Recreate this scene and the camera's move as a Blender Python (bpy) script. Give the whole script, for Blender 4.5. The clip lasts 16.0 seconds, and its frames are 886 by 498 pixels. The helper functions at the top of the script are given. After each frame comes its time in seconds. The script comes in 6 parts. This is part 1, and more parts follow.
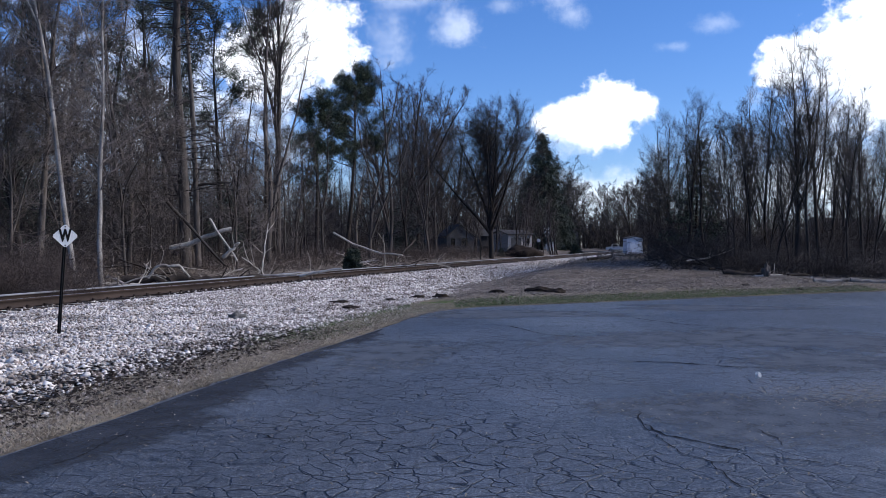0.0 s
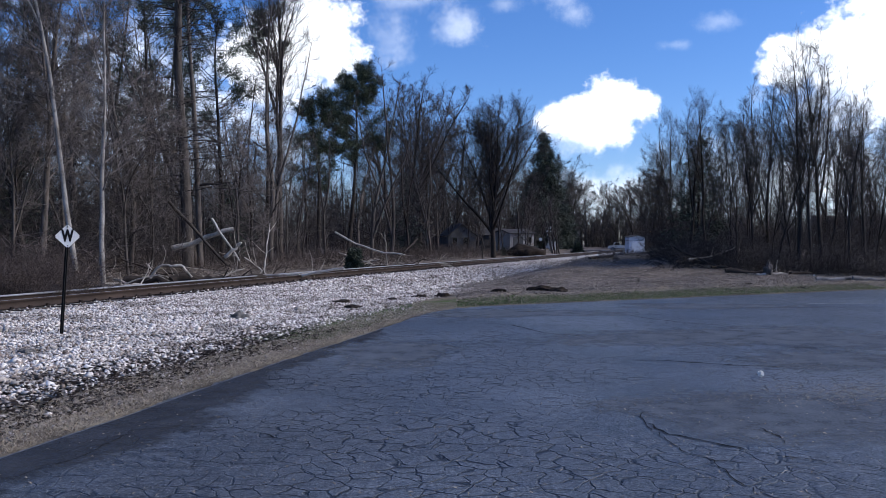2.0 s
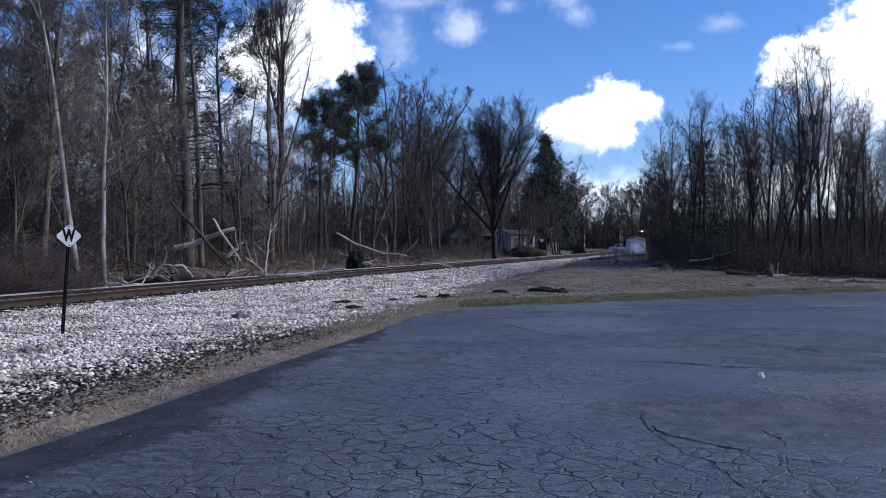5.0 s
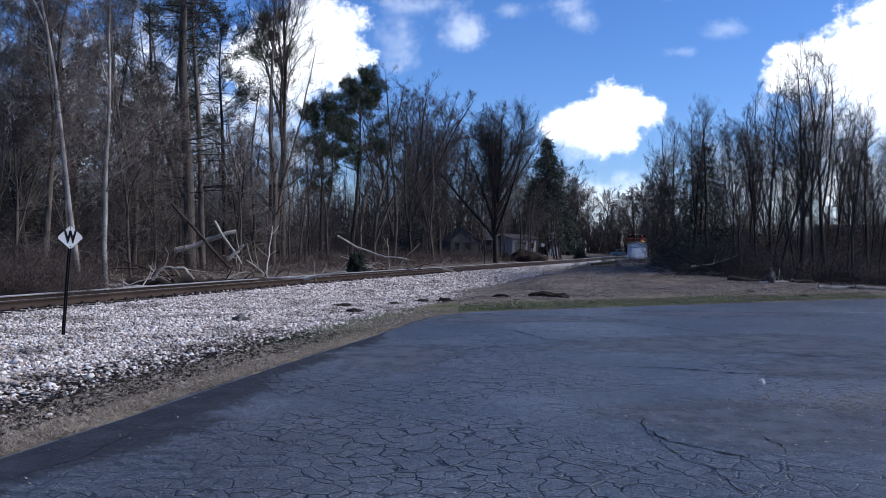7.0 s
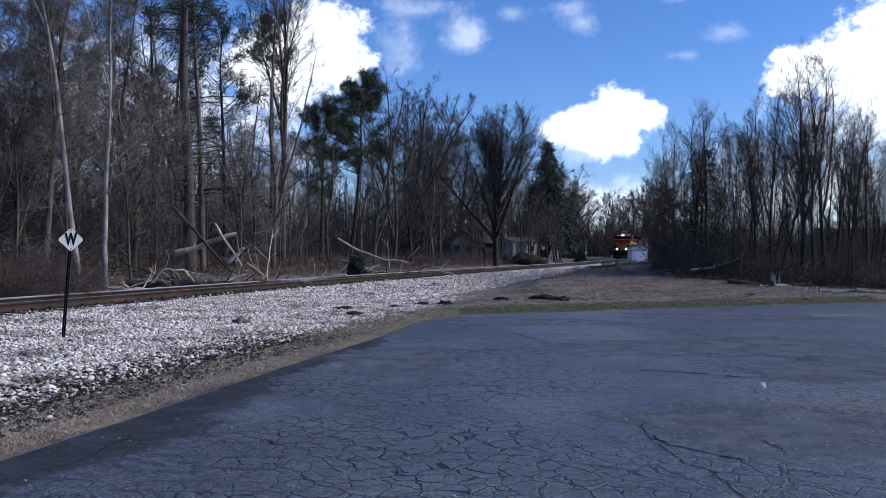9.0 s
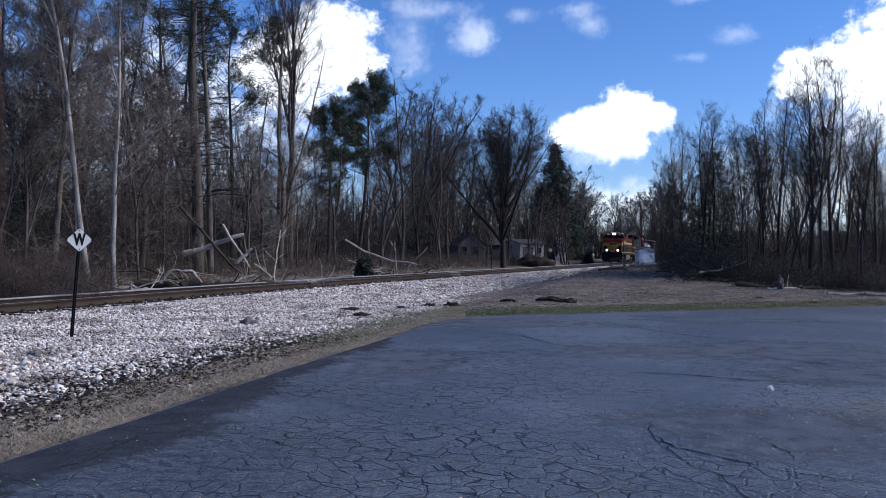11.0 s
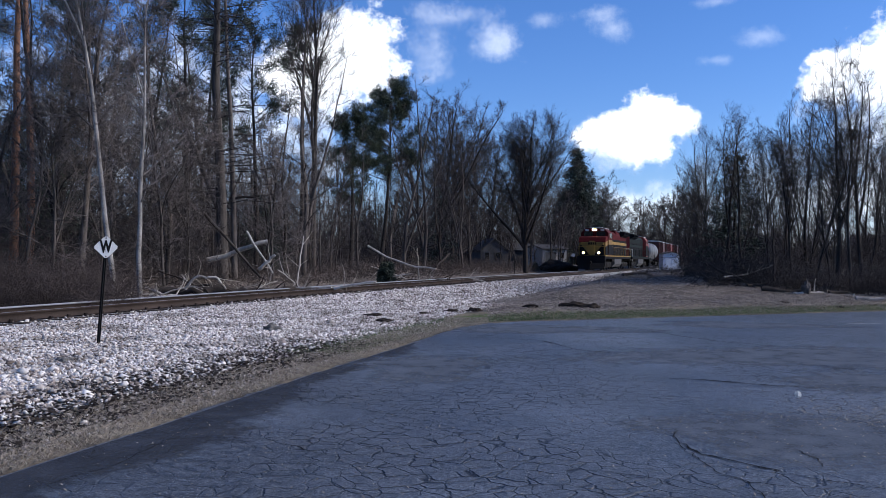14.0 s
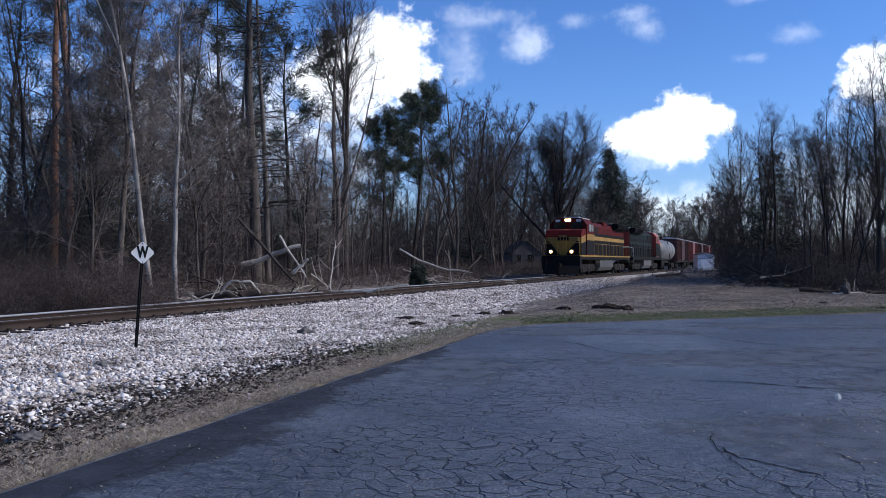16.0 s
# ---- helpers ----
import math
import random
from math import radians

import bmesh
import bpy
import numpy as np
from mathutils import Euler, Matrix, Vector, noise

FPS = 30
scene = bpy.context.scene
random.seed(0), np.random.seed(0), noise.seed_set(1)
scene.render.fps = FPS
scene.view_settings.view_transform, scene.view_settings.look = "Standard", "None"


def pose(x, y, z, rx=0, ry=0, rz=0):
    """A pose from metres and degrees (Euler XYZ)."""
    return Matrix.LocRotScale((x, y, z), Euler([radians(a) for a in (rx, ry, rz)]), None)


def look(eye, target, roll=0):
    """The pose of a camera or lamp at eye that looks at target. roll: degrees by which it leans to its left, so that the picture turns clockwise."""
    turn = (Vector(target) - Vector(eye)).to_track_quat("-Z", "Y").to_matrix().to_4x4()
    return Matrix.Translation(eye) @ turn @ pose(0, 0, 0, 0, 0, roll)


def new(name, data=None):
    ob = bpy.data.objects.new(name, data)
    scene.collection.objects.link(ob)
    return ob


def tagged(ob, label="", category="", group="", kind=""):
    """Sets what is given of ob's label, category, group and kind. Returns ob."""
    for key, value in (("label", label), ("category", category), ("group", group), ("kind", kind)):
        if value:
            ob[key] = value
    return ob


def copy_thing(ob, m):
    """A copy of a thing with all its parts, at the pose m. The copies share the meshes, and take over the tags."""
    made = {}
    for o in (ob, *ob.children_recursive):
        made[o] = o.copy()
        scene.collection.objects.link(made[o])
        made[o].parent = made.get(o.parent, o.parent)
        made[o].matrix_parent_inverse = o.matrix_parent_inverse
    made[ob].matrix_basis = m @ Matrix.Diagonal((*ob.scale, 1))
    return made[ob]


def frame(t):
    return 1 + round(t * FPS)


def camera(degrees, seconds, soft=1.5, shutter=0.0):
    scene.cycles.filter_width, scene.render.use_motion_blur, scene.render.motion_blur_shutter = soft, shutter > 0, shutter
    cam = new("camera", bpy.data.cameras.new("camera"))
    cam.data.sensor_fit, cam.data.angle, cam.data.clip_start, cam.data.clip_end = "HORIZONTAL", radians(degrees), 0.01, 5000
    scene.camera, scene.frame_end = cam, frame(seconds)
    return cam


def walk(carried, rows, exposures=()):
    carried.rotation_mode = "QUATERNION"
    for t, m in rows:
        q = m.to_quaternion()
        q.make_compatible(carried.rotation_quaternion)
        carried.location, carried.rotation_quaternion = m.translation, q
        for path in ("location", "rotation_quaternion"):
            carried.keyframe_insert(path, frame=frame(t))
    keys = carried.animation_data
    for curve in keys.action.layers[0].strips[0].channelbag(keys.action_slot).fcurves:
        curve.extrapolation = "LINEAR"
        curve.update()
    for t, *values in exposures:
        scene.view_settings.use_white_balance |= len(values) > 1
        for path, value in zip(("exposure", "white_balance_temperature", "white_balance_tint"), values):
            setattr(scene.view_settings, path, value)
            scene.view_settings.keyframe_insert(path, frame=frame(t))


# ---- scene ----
LENS, EYE = 57.5, (0.0, 0.0, 1.55)
cam = camera(LENS, 16.0, soft=0.55)

# seconds, turn to the left, pitch, roll in degrees: a hand-held camera on one spot
AIM = [(0.0, 0.0, -0.32, 0.0), (0.5, 0.005, -0.351, 0.033), (1.0, 0.06, -0.378, -0.139), (1.5, 0.104, -0.379, -0.228),
       (2.0, 0.136, -0.374, -0.16), (2.5, 0.224, -0.422, -0.28), (3.0, 0.275, -0.444, -0.373), (3.5, 0.307, -0.466, -0.37),
       (4.0, 0.275, -0.392, -0.236), (6.5, 0.286, -0.195, 0.294), (7.0, 0.296, -0.036, 0.402), (7.5, 0.24, 0.045, 0.462),
       (8.0, 0.184, 0.033, 0.41), (8.5, 0.213, 0.123, 0.459), (9.0, 0.322, 0.168, 0.495), (11.5, 1.016, 0.284, 0.763),
       (12.0, 1.248, 0.269, 0.797), (12.5, 1.493, 0.381, 0.77), (13.0, 1.779, 0.729, 0.724), (13.5, 2.096, 0.887, 0.691),
       (14.0, 2.413, 0.656, 0.46), (14.5, 2.74, 0.509, 0.239), (15.0, 3.238, 0.57, 0.126), (15.5, 3.886, 0.666, 0.022),
       (16.0, 4.665, 0.847, -0.003)]


def aim(turn, pitch, roll):
    a, b = radians(turn), radians(pitch)
    ahead = Vector((-math.sin(a) * math.cos(b), math.cos(a) * math.cos(b), math.sin(b)))
    return look(EYE, Vector(EYE) + 10 * ahead, roll)


walk(cam, [(t, aim(a, b, c)) for t, a, b, c in AIM], [(0.0, 0.6, 6000, 10), (16.0, 0.6, 6000, 10)])

# ---- light ----
SUN_TURN, SUN_UP = radians(94), radians(34)   # clockwise from +y, and above the horizon
world = bpy.data.worlds.new("sky")
scene.world = world
world.use_nodes = True
wn = world.node_tree.nodes
sky = wn.new("ShaderNodeTexSky")
sky.sky_type, sky.sun_disc = "NISHITA", False
sky.sun_elevation, sky.sun_rotation = SUN_UP, SUN_TURN
sky.air_density, sky.dust_density, sky.ozone_density = 1.0, 0.35, 3.0
deep = wn.new("ShaderNodeHueSaturation")
deep.inputs["Saturation"].default_value = 1.18
world.node_tree.links.new(sky.outputs[0], deep.inputs["Color"])
tint = wn.new("ShaderNodeMix")
tint.data_type, tint.blend_type = "RGBA", "MULTIPLY"
tint.inputs[0].default_value, tint.inputs[7].default_value = 1.0, (0.92, 0.98, 1.27, 1)
world.node_tree.links.new(deep.outputs[0], tint.inputs[6])
world.node_tree.links.new(tint.outputs[2], wn["Background"].inputs[0])
wn["Background"].inputs[1].default_value = 0.08
sun = new("sun", bpy.data.lights.new("sun", "SUN"))
sun.data.energy, sun.data.angle, sun.data.color = 2.35, radians(12), (1.0, 0.9, 0.78)
sun.matrix_world = look((60, -10, 60), Vector((60, -10, 60)) - Vector((math.sin(SUN_TURN) * math.cos(SUN_UP), math.cos(SUN_TURN) * math.cos(SUN_UP), math.sin(SUN_UP))))


# ---- materials ----
def material(name, rough=0.8, metal=0.0):
    m = bpy.data.materials.new(name)
    m.use_nodes = True
    b = m.node_tree.nodes["Principled BSDF"]
    if rough > 0.74:                       # fibrous, dusty or broken surfaces have next to no gloss
        b.inputs["Specular IOR Level"].default_value = 0.12
    b.inputs["Roughness"].default_value, b.inputs["Metallic"].default_value = rough, metal
    return m, m.node_tree.nodes, m.node_tree.links, b


def coords(nodes, links, scale=(1, 1, 1)):
    """World-sized coordinates, in metres."""
    geo, mul = nodes.new("ShaderNodeNewGeometry"), nodes.new("ShaderNodeVectorMath")
    mul.operation, mul.inputs[1].default_value = "MULTIPLY", scale
    links.new(geo.outputs["Position"], mul.inputs[0])
    return mul.outputs[0]


def noise_tex(nodes, links, vec, scale, detail=4, rough=0.55):
    n = nodes.new("ShaderNodeTexNoise")
    n.inputs["Scale"].default_value, n.inputs["Detail"].default_value, n.inputs["Roughness"].default_value = scale, detail, rough
    if vec is not None:
        links.new(vec, n.inputs["Vector"])
    return n.outputs["Fac"]


def ramp(nodes, links, fac, stops):
    r = nodes.new("ShaderNodeValToRGB")
    el = r.color_ramp.elements
    while len(el) < len(stops):
        el.new(0.5)
    for e, (p, c) in zip(el, stops):
        e.position, e.color = p, (*c, 1) if len(c) == 3 else c
    links.new(fac, r.inputs[0])
    return r.outputs[0]


def mixed(nodes, links, fac, a, b, how="MIX"):
    m = nodes.new("ShaderNodeMix")
    m.data_type, m.blend_type = "RGBA", how
    for value, socket in ((fac, m.inputs[0]), (a, m.inputs[6]), (b, m.inputs[7])):
        if isinstance(value, (int, float)):
            socket.default_value = value
        elif isinstance(value, tuple):
            socket.default_value = (*value, 1)
        else:
            links.new(value, socket)
    return m.outputs[2]


def maths(nodes, links, how, a, b, clamp=False):
    m = nodes.new("ShaderNodeMath")
    m.operation, m.use_clamp = how, clamp
    for value, socket in ((a, m.inputs[0]), (b, m.inputs[1])):
        if isinstance(value, (int, float)):
            socket.default_value = value
        else:
            links.new(value, socket)
    return m.outputs[0]


def bump(nodes, links, b, height, strength=0.4, distance=0.02):
    n = nodes.new("ShaderNodeBump")
    n.inputs["Strength"].default_value, n.inputs["Distance"].default_value = strength, distance
    links.new(height, n.inputs["Height"])
    links.new(n.outputs[0], b.inputs["Normal"])


def worn(name, base, dark, rough=0.7, metal=0.0, scale=3.0, fine=40.0, relief=0.15, amount=0.5, squash=(1, 1, 1)):
    """Paint, bark or wood: two scales of stain and grain over one base colour, shifted a little from object to object."""
    m, nodes, links, b = material(name, rough, metal)
    tex = nodes.new("ShaderNodeTexCoord")
    mul = nodes.new("ShaderNodeVectorMath")
    mul.operation, mul.inputs[1].default_value = "MULTIPLY", squash
    links.new(tex.outputs["Object"], mul.inputs[0])
    big = noise_tex(nodes, links, mul.outputs[0], scale, 5)
    small = noise_tex(nodes, links, mul.outputs[0], fine, 3)
    f = maths(nodes, links, "ADD", maths(nodes, links, "MULTIPLY", big, 0.65), maths(nodes, links, "MULTIPLY", small, 0.35))
    lo, hi = 0.5 - 0.28 * amount, 0.5 + 0.28
    col = ramp(nodes, links, f, [(lo, dark), (hi, base)])
    info = nodes.new("ShaderNodeObjectInfo")
    hsv = nodes.new("ShaderNodeHueSaturation")
    links.new(maths(nodes, links, "ADD", maths(nodes, links, "MULTIPLY", info.outputs["Random"], 0.4), 0.8), hsv.inputs["Value"])
    links.new(col, hsv.inputs["Color"])
    links.new(hsv.outputs[0], b.inputs["Base Color"])
    links.new(maths(nodes, links, "ADD", maths(nodes, links, "MULTIPLY", small, 0.2), rough - 0.1), b.inputs["Roughness"])
    bump(nodes, links, b, f, relief, 0.02)
    return m


def asphalt_material():
    m, nodes, links, b = material("worn_asphalt", 0.7)
    v = coords(nodes, links)
    grit = noise_tex(nodes, links, v, 75, 2)
    mid = noise_tex(nodes, links, v, 9, 5)
    big = noise_tex(nodes, links, v, 0.35, 4)
    # crazed skin: two sizes of cells, bent by noise, only in worn stretches
    warp = nodes.new("ShaderNodeTexNoise")
    warp.inputs["Scale"].default_value, warp.inputs["Detail"].default_value = 2.2, 4
    links.new(v, warp.inputs["Vector"])
    bent = nodes.new("ShaderNodeVectorMath")
    bent.operation, bent.inputs[1].default_value = "MULTIPLY_ADD", (0.35, 0.35, 0)
    links.new(warp.outputs["Color"], bent.inputs[0])
    links.new(v, bent.inputs[2])
    flat = nodes.new("ShaderNodeVectorMath")
    flat.operation, flat.inputs[1].default_value = "MULTIPLY", (1, 1, 0)
    links.new(bent.outputs[0], flat.inputs[0])
    lines = []
    for scale, width in ((5.2, 0.052), (1.7, 0.013)):
        vo = nodes.new("ShaderNodeTexVoronoi")
        vo.feature = "DISTANCE_TO_EDGE"
        vo.inputs["Scale"].default_value = scale
        links.new(flat.outputs[0], vo.inputs["Vector"])
        r = nodes.new("ShaderNodeMapRange")
        r.inputs["From Min"].default_value, r.inputs["From Max"].default_value = width * 0.25, width
        r.inputs["To Min"].default_value, r.inputs["To Max"].default_value = 1, 0
        links.new(vo.outputs["Distance"], r.inputs["Value"])
        lines.append(r.outputs[0])
    where = ramp(nodes, links, noise_tex(nodes, links, v, 0.28, 4), [(0.4, (0, 0, 0)), (0.5, (1, 1, 1))])
    broken = ramp(nodes, links, noise_tex(nodes, links, v, 3.0, 3), [(0.34, (0, 0, 0)), (0.48, (1, 1, 1))])
    fine = maths(nodes, links, "MULTIPLY", maths(nodes, links, "MULTIPLY", lines[0], where), broken)
    wide = maths(nodes, links, "MULTIPLY", lines[1], ramp(nodes, links, noise_tex(nodes, links, v, 0.6, 2), [(0.55, (0, 0, 0)), (0.62, (1, 1, 1))]))
    crack = maths(nodes, links, "MAXIMUM", fine, wide)
    tone = ramp(nodes, links, big, [(0.38, (0.022, 0.027, 0.034)), (0.5, (0.055, 0.064, 0.078)), (0.6, (0.13, 0.146, 0.168))])
    tone = mixed(nodes, links, 0.55, tone, ramp(nodes, links, mid, [(0.4, (0.02, 0.025, 0.032)), (0.6, (0.12, 0.134, 0.153))]))
    tone = mixed(nodes, links, maths(nodes, links, "MULTIPLY", where, 0.3), tone, (0.1, 0.104, 0.112))
    crumb = noise_tex(nodes, links, v, 38, 4, 0.7)
    tone = mixed(nodes, links, 0.85, tone, ramp(nodes, links, crumb, [(0.36, (0.05, 0.05, 0.05)), (0.64, (0.95, 0.95, 0.95))]), "OVERLAY")
    specks = ramp(nodes, links, grit, [(0.63, (0, 0, 0)), (0.68, (1, 1, 1))])
    tone = mixed(nodes, links, maths(nodes, links, "MULTIPLY", specks, 0.75), tone, (0.42, 0.42, 0.42))
    tone = mixed(nodes, links, crack, tone, (0.012, 0.012, 0.013))
    links.new(tone, b.inputs["Base Color"])
    links.new(maths(nodes, links, "ADD", maths(nodes, links, "MULTIPLY", mid, 0.3), 0.34), b.inputs["Roughness"])
    h = maths(nodes, links, "SUBTRACT", maths(nodes, links, "ADD", maths(nodes, links, "MULTIPLY", crumb, 0.6), maths(nodes, links, "MULTIPLY", mid, 0.5)), crack)
    bump(nodes, links, b, h, 0.7, 0.02)
    return m


def ground_material():
    """Leaf litter, dry and green grass and gravelly dirt, laid out by the sheet's own cover attribute."""
    m, nodes, links, b = material("ground_cover", 0.95)
    v = coords(nodes, links)
    at = nodes.new("ShaderNodeAttribute")
    at.attribute_name = "cover"
    sep = nodes.new("ShaderNodeSeparateColor")
    links.new(at.outputs["Color"], sep.inputs[0])
    big, mid, small = noise_tex(nodes, links, v, 0.5, 5), noise_tex(nodes, links, v, 5, 5, 0.65), noise_tex(nodes, links, v, 45, 3, 0.7)
    leaf = nodes.new("ShaderNodeTexVoronoi")
    leaf.inputs["Scale"].default_value = 14
    links.new(v, leaf.inputs["Vector"])
    litter = ramp(nodes, links, mixed(nodes, links, 0.5, leaf.outputs["Color"], small), [(0.25, (0.04, 0.033, 0.028)), (0.5, (0.13, 0.108, 0.09)), (0.8, (0.33, 0.28, 0.235))])
    litter = mixed(nodes, links, 0.5, litter, ramp(nodes, links, mid, [(0.36, (0.03, 0.024, 0.019)), (0.64, (0.24, 0.195, 0.155))]))

    def zone(channel, wobble):
        s = maths(nodes, links, "ADD", channel, maths(nodes, links, "MULTIPLY", maths(nodes, links, "SUBTRACT", mid, 0.5), wobble))
        return ramp(nodes, links, s, [(0.4, (0, 0, 0)), (0.6, (1, 1, 1))])
    dry = mixed(nodes, links, 0.5, ramp(nodes, links, small, [(0.35, (0.06, 0.045, 0.033)), (0.65, (0.36, 0.3, 0.215))]), ramp(nodes, links, mid, [(0.38, (0.06, 0.045, 0.034)), (0.62, (0.3, 0.25, 0.17))]))
    green = ramp(nodes, links, small, [(0.3, (0.03, 0.045, 0.015)), (0.7, (0.11, 0.14, 0.045))])
    dirt = ramp(nodes, links, mid, [(0.35, (0.045, 0.036, 0.03)), (0.52, (0.12, 0.1, 0.085)), (0.7, (0.4, 0.38, 0.36))])
    col = mixed(nodes, links, zone(sep.outputs[2], 1.0), litter, dry)
    col = mixed(nodes, links, zone(sep.outputs[1], 1.4), col, green)
    col = mixed(nodes, links, zone(sep.outputs[0], 0.8), col, dirt)
    links.new(mixed(nodes, links, 0.8, col, ramp(nodes, links, big, [(0.3, (0.15, 0.15, 0.15)), (0.7, (0.85, 0.85, 0.85))]), "OVERLAY"), b.inputs["Base Color"])
    bump(nodes, links, b, maths(nodes, links, "ADD", small, mid), 0.6, 0.03)
    return m


def stone_material(name, stops, dirt=0.35):
    """Broken stone: a tone of its own for each piece, with patches of dirt."""
    m, nodes, links, b = material(name, 0.9)
    v = coords(nodes, links)
    geo = nodes.new("ShaderNodeNewGeometry")
    col = ramp(nodes, links, geo.outputs["Random Per Island"], stops)
    patch = ramp(nodes, links, noise_tex(nodes, links, v, 0.9, 5, 0.65), [(0.47, (0, 0, 0)), (0.63, (1, 1, 1))])
    col = mixed(nodes, links, maths(nodes, links, "MULTIPLY", patch, dirt), col, (0.09, 0.07, 0.055))
    grain = noise_tex(nodes, links, v, 60, 3)
    col = mixed(nodes, links, 0.5, col, grain, "OVERLAY")
    links.new(col, b.inputs["Base Color"])
    bump(nodes, links, b, grain, 0.3, 0.008)
    return m


def plain(name, color, rough=0.5, metal=0.0, glow=0.0):
    m, nodes, links, b = material(name, rough, metal)
    b.inputs["Base Color"].default_value = (*color, 1)
    if glow:
        b.inputs["Emission Color"].default_value, b.inputs["Emission Strength"].default_value = (*color, 1), glow
    return m


def needles(name, base, dark):
    m, nodes, links, b = material(name, 0.7)
    geo = nodes.new("ShaderNodeNewGeometry")
    f = mixed(nodes, links, 0.4, geo.outputs["Random Per Island"], noise_tex(nodes, links, coords(nodes, links), 1.2, 3))
    links.new(ramp(nodes, links, f, [(0.15, dark), (0.85, base)]), b.inputs["Base Color"])
    return m


ASPHALT, GROUND = asphalt_material(), ground_material()


def overlay(name, dark, light):
    """A thin coat on the asphalt whose rim, given by the mesh's coat attribute, frays out."""
    m, nodes, links, b = material(name, 0.8)
    v = coords(nodes, links)
    at = nodes.new("ShaderNodeAttribute")
    at.attribute_name = "coat"
    mid, fine = noise_tex(nodes, links, v, 2.2, 6, 0.7), noise_tex(nodes, links, v, 40, 4, 0.7)
    a = maths(nodes, links, "ADD", at.outputs["Fac"], maths(nodes, links, "MULTIPLY", maths(nodes, links, "SUBTRACT", mid, 0.5), 1.6))
    alpha = nodes.new("ShaderNodeMapRange")
    alpha.interpolation_type = "SMOOTHSTEP"
    alpha.inputs["From Min"].default_value, alpha.inputs["From Max"].default_value, alpha.inputs["To Max"].default_value = 0.3, 0.85, 0.75
    links.new(a, alpha.inputs["Value"])
    links.new(alpha.outputs[0], b.inputs["Alpha"])
    tone = ramp(nodes, links, maths(nodes, links, "ADD", maths(nodes, links, "MULTIPLY", mid, 0.5), maths(nodes, links, "MULTIPLY", fine, 0.5)), [(0.38, dark), (0.62, light)])
    links.new(tone, b.inputs["Base Color"])
    bump(nodes, links, b, fine, 0.5, 0.015)
    return m


SEALED = overlay("sealed_asphalt", (0.018, 0.02, 0.025), (0.07, 0.075, 0.088))
# patch colour, raised to paint the far lot's grazing sheen as well
PATCH_SHEEN = overlay("patched_asphalt_sheen", (0.058, 0.068, 0.084), (0.165, 0.184, 0.214))
BALLAST = stone_material("limestone_ballast", [(0.0, (0.09, 0.07, 0.058)), (0.22, (0.34, 0.28, 0.24)), (0.45, (0.62, 0.55, 0.49)), (1.0, (0.88, 0.82, 0.76))], 0.6)
BARK_GREY = worn("grey_bark", (0.2, 0.17, 0.15), (0.04, 0.034, 0.03), 0.9, scale=2.0, fine=22, relief=0.6, squash=(4, 4, 0.7))
BARK_DARK = worn("dark_bark", (0.095, 0.08, 0.07), (0.022, 0.018, 0.016), 0.9, scale=2.0, fine=22, relief=0.6, squash=(4, 4, 0.7))
BARK_PALE = worn("pale_bark", (0.5, 0.46, 0.42), (0.09, 0.078, 0.07), 0.85, scale=1.2, fine=14, relief=0.3, squash=(2, 2, 1.2))
BARK_PINE = worn("orange_pine_bark", (0.36, 0.19, 0.12), (0.1, 0.06, 0.045), 0.9, scale=2.0, fine=18, relief=0.6, squash=(4, 4, 0.9))
TWIG = worn("twig_bark", (0.098, 0.085, 0.081), (0.028, 0.024, 0.023), 0.9, scale=0.8, fine=9, relief=0.0)
BRAMBLE = worn("bramble_bark", (0.15, 0.118, 0.104), (0.03, 0.024, 0.022), 0.9, scale=0.8, fine=9, relief=0.0)
TWIG_TAN = worn("tan_twig_bark", (0.27, 0.235, 0.218), (0.045, 0.038, 0.035), 0.9, scale=0.8, fine=9, relief=0.0)
NEEDLE = needles("pine_needles", (0.048, 0.066, 0.03), (0.011, 0.018, 0.01))
NEEDLE_DARK = needles("spruce_needles", (0.04, 0.055, 0.032), (0.01, 0.016, 0.011))
DEADWOOD = worn("bleached_deadwood", (0.8, 0.74, 0.66), (0.27, 0.23, 0.19), 0.9, scale=2.5, fine=30, relief=0.4, squash=(3, 3, 1))
DARKWOOD = worn("rotten_dark_wood", (0.1, 0.082, 0.068), (0.025, 0.02, 0.017), 0.95, scale=2.5, fine=30, relief=0.6)
RAIL_SIDE = worn("rusty_rail", (0.07, 0.05, 0.04), (0.025, 0.019, 0.016), 0.8, 0.2, scale=1.0, fine=30)
RAIL_TOP = worn("polished_rail_head", (0.5, 0.5, 0.51), (0.36, 0.36, 0.36), 0.5, 0.6, scale=1.0, fine=60, relief=0.02)
TIE = worn("creosoted_timber", (0.11, 0.085, 0.068), (0.035, 0.028, 0.024), 0.95, scale=3, fine=30, relief=0.5)


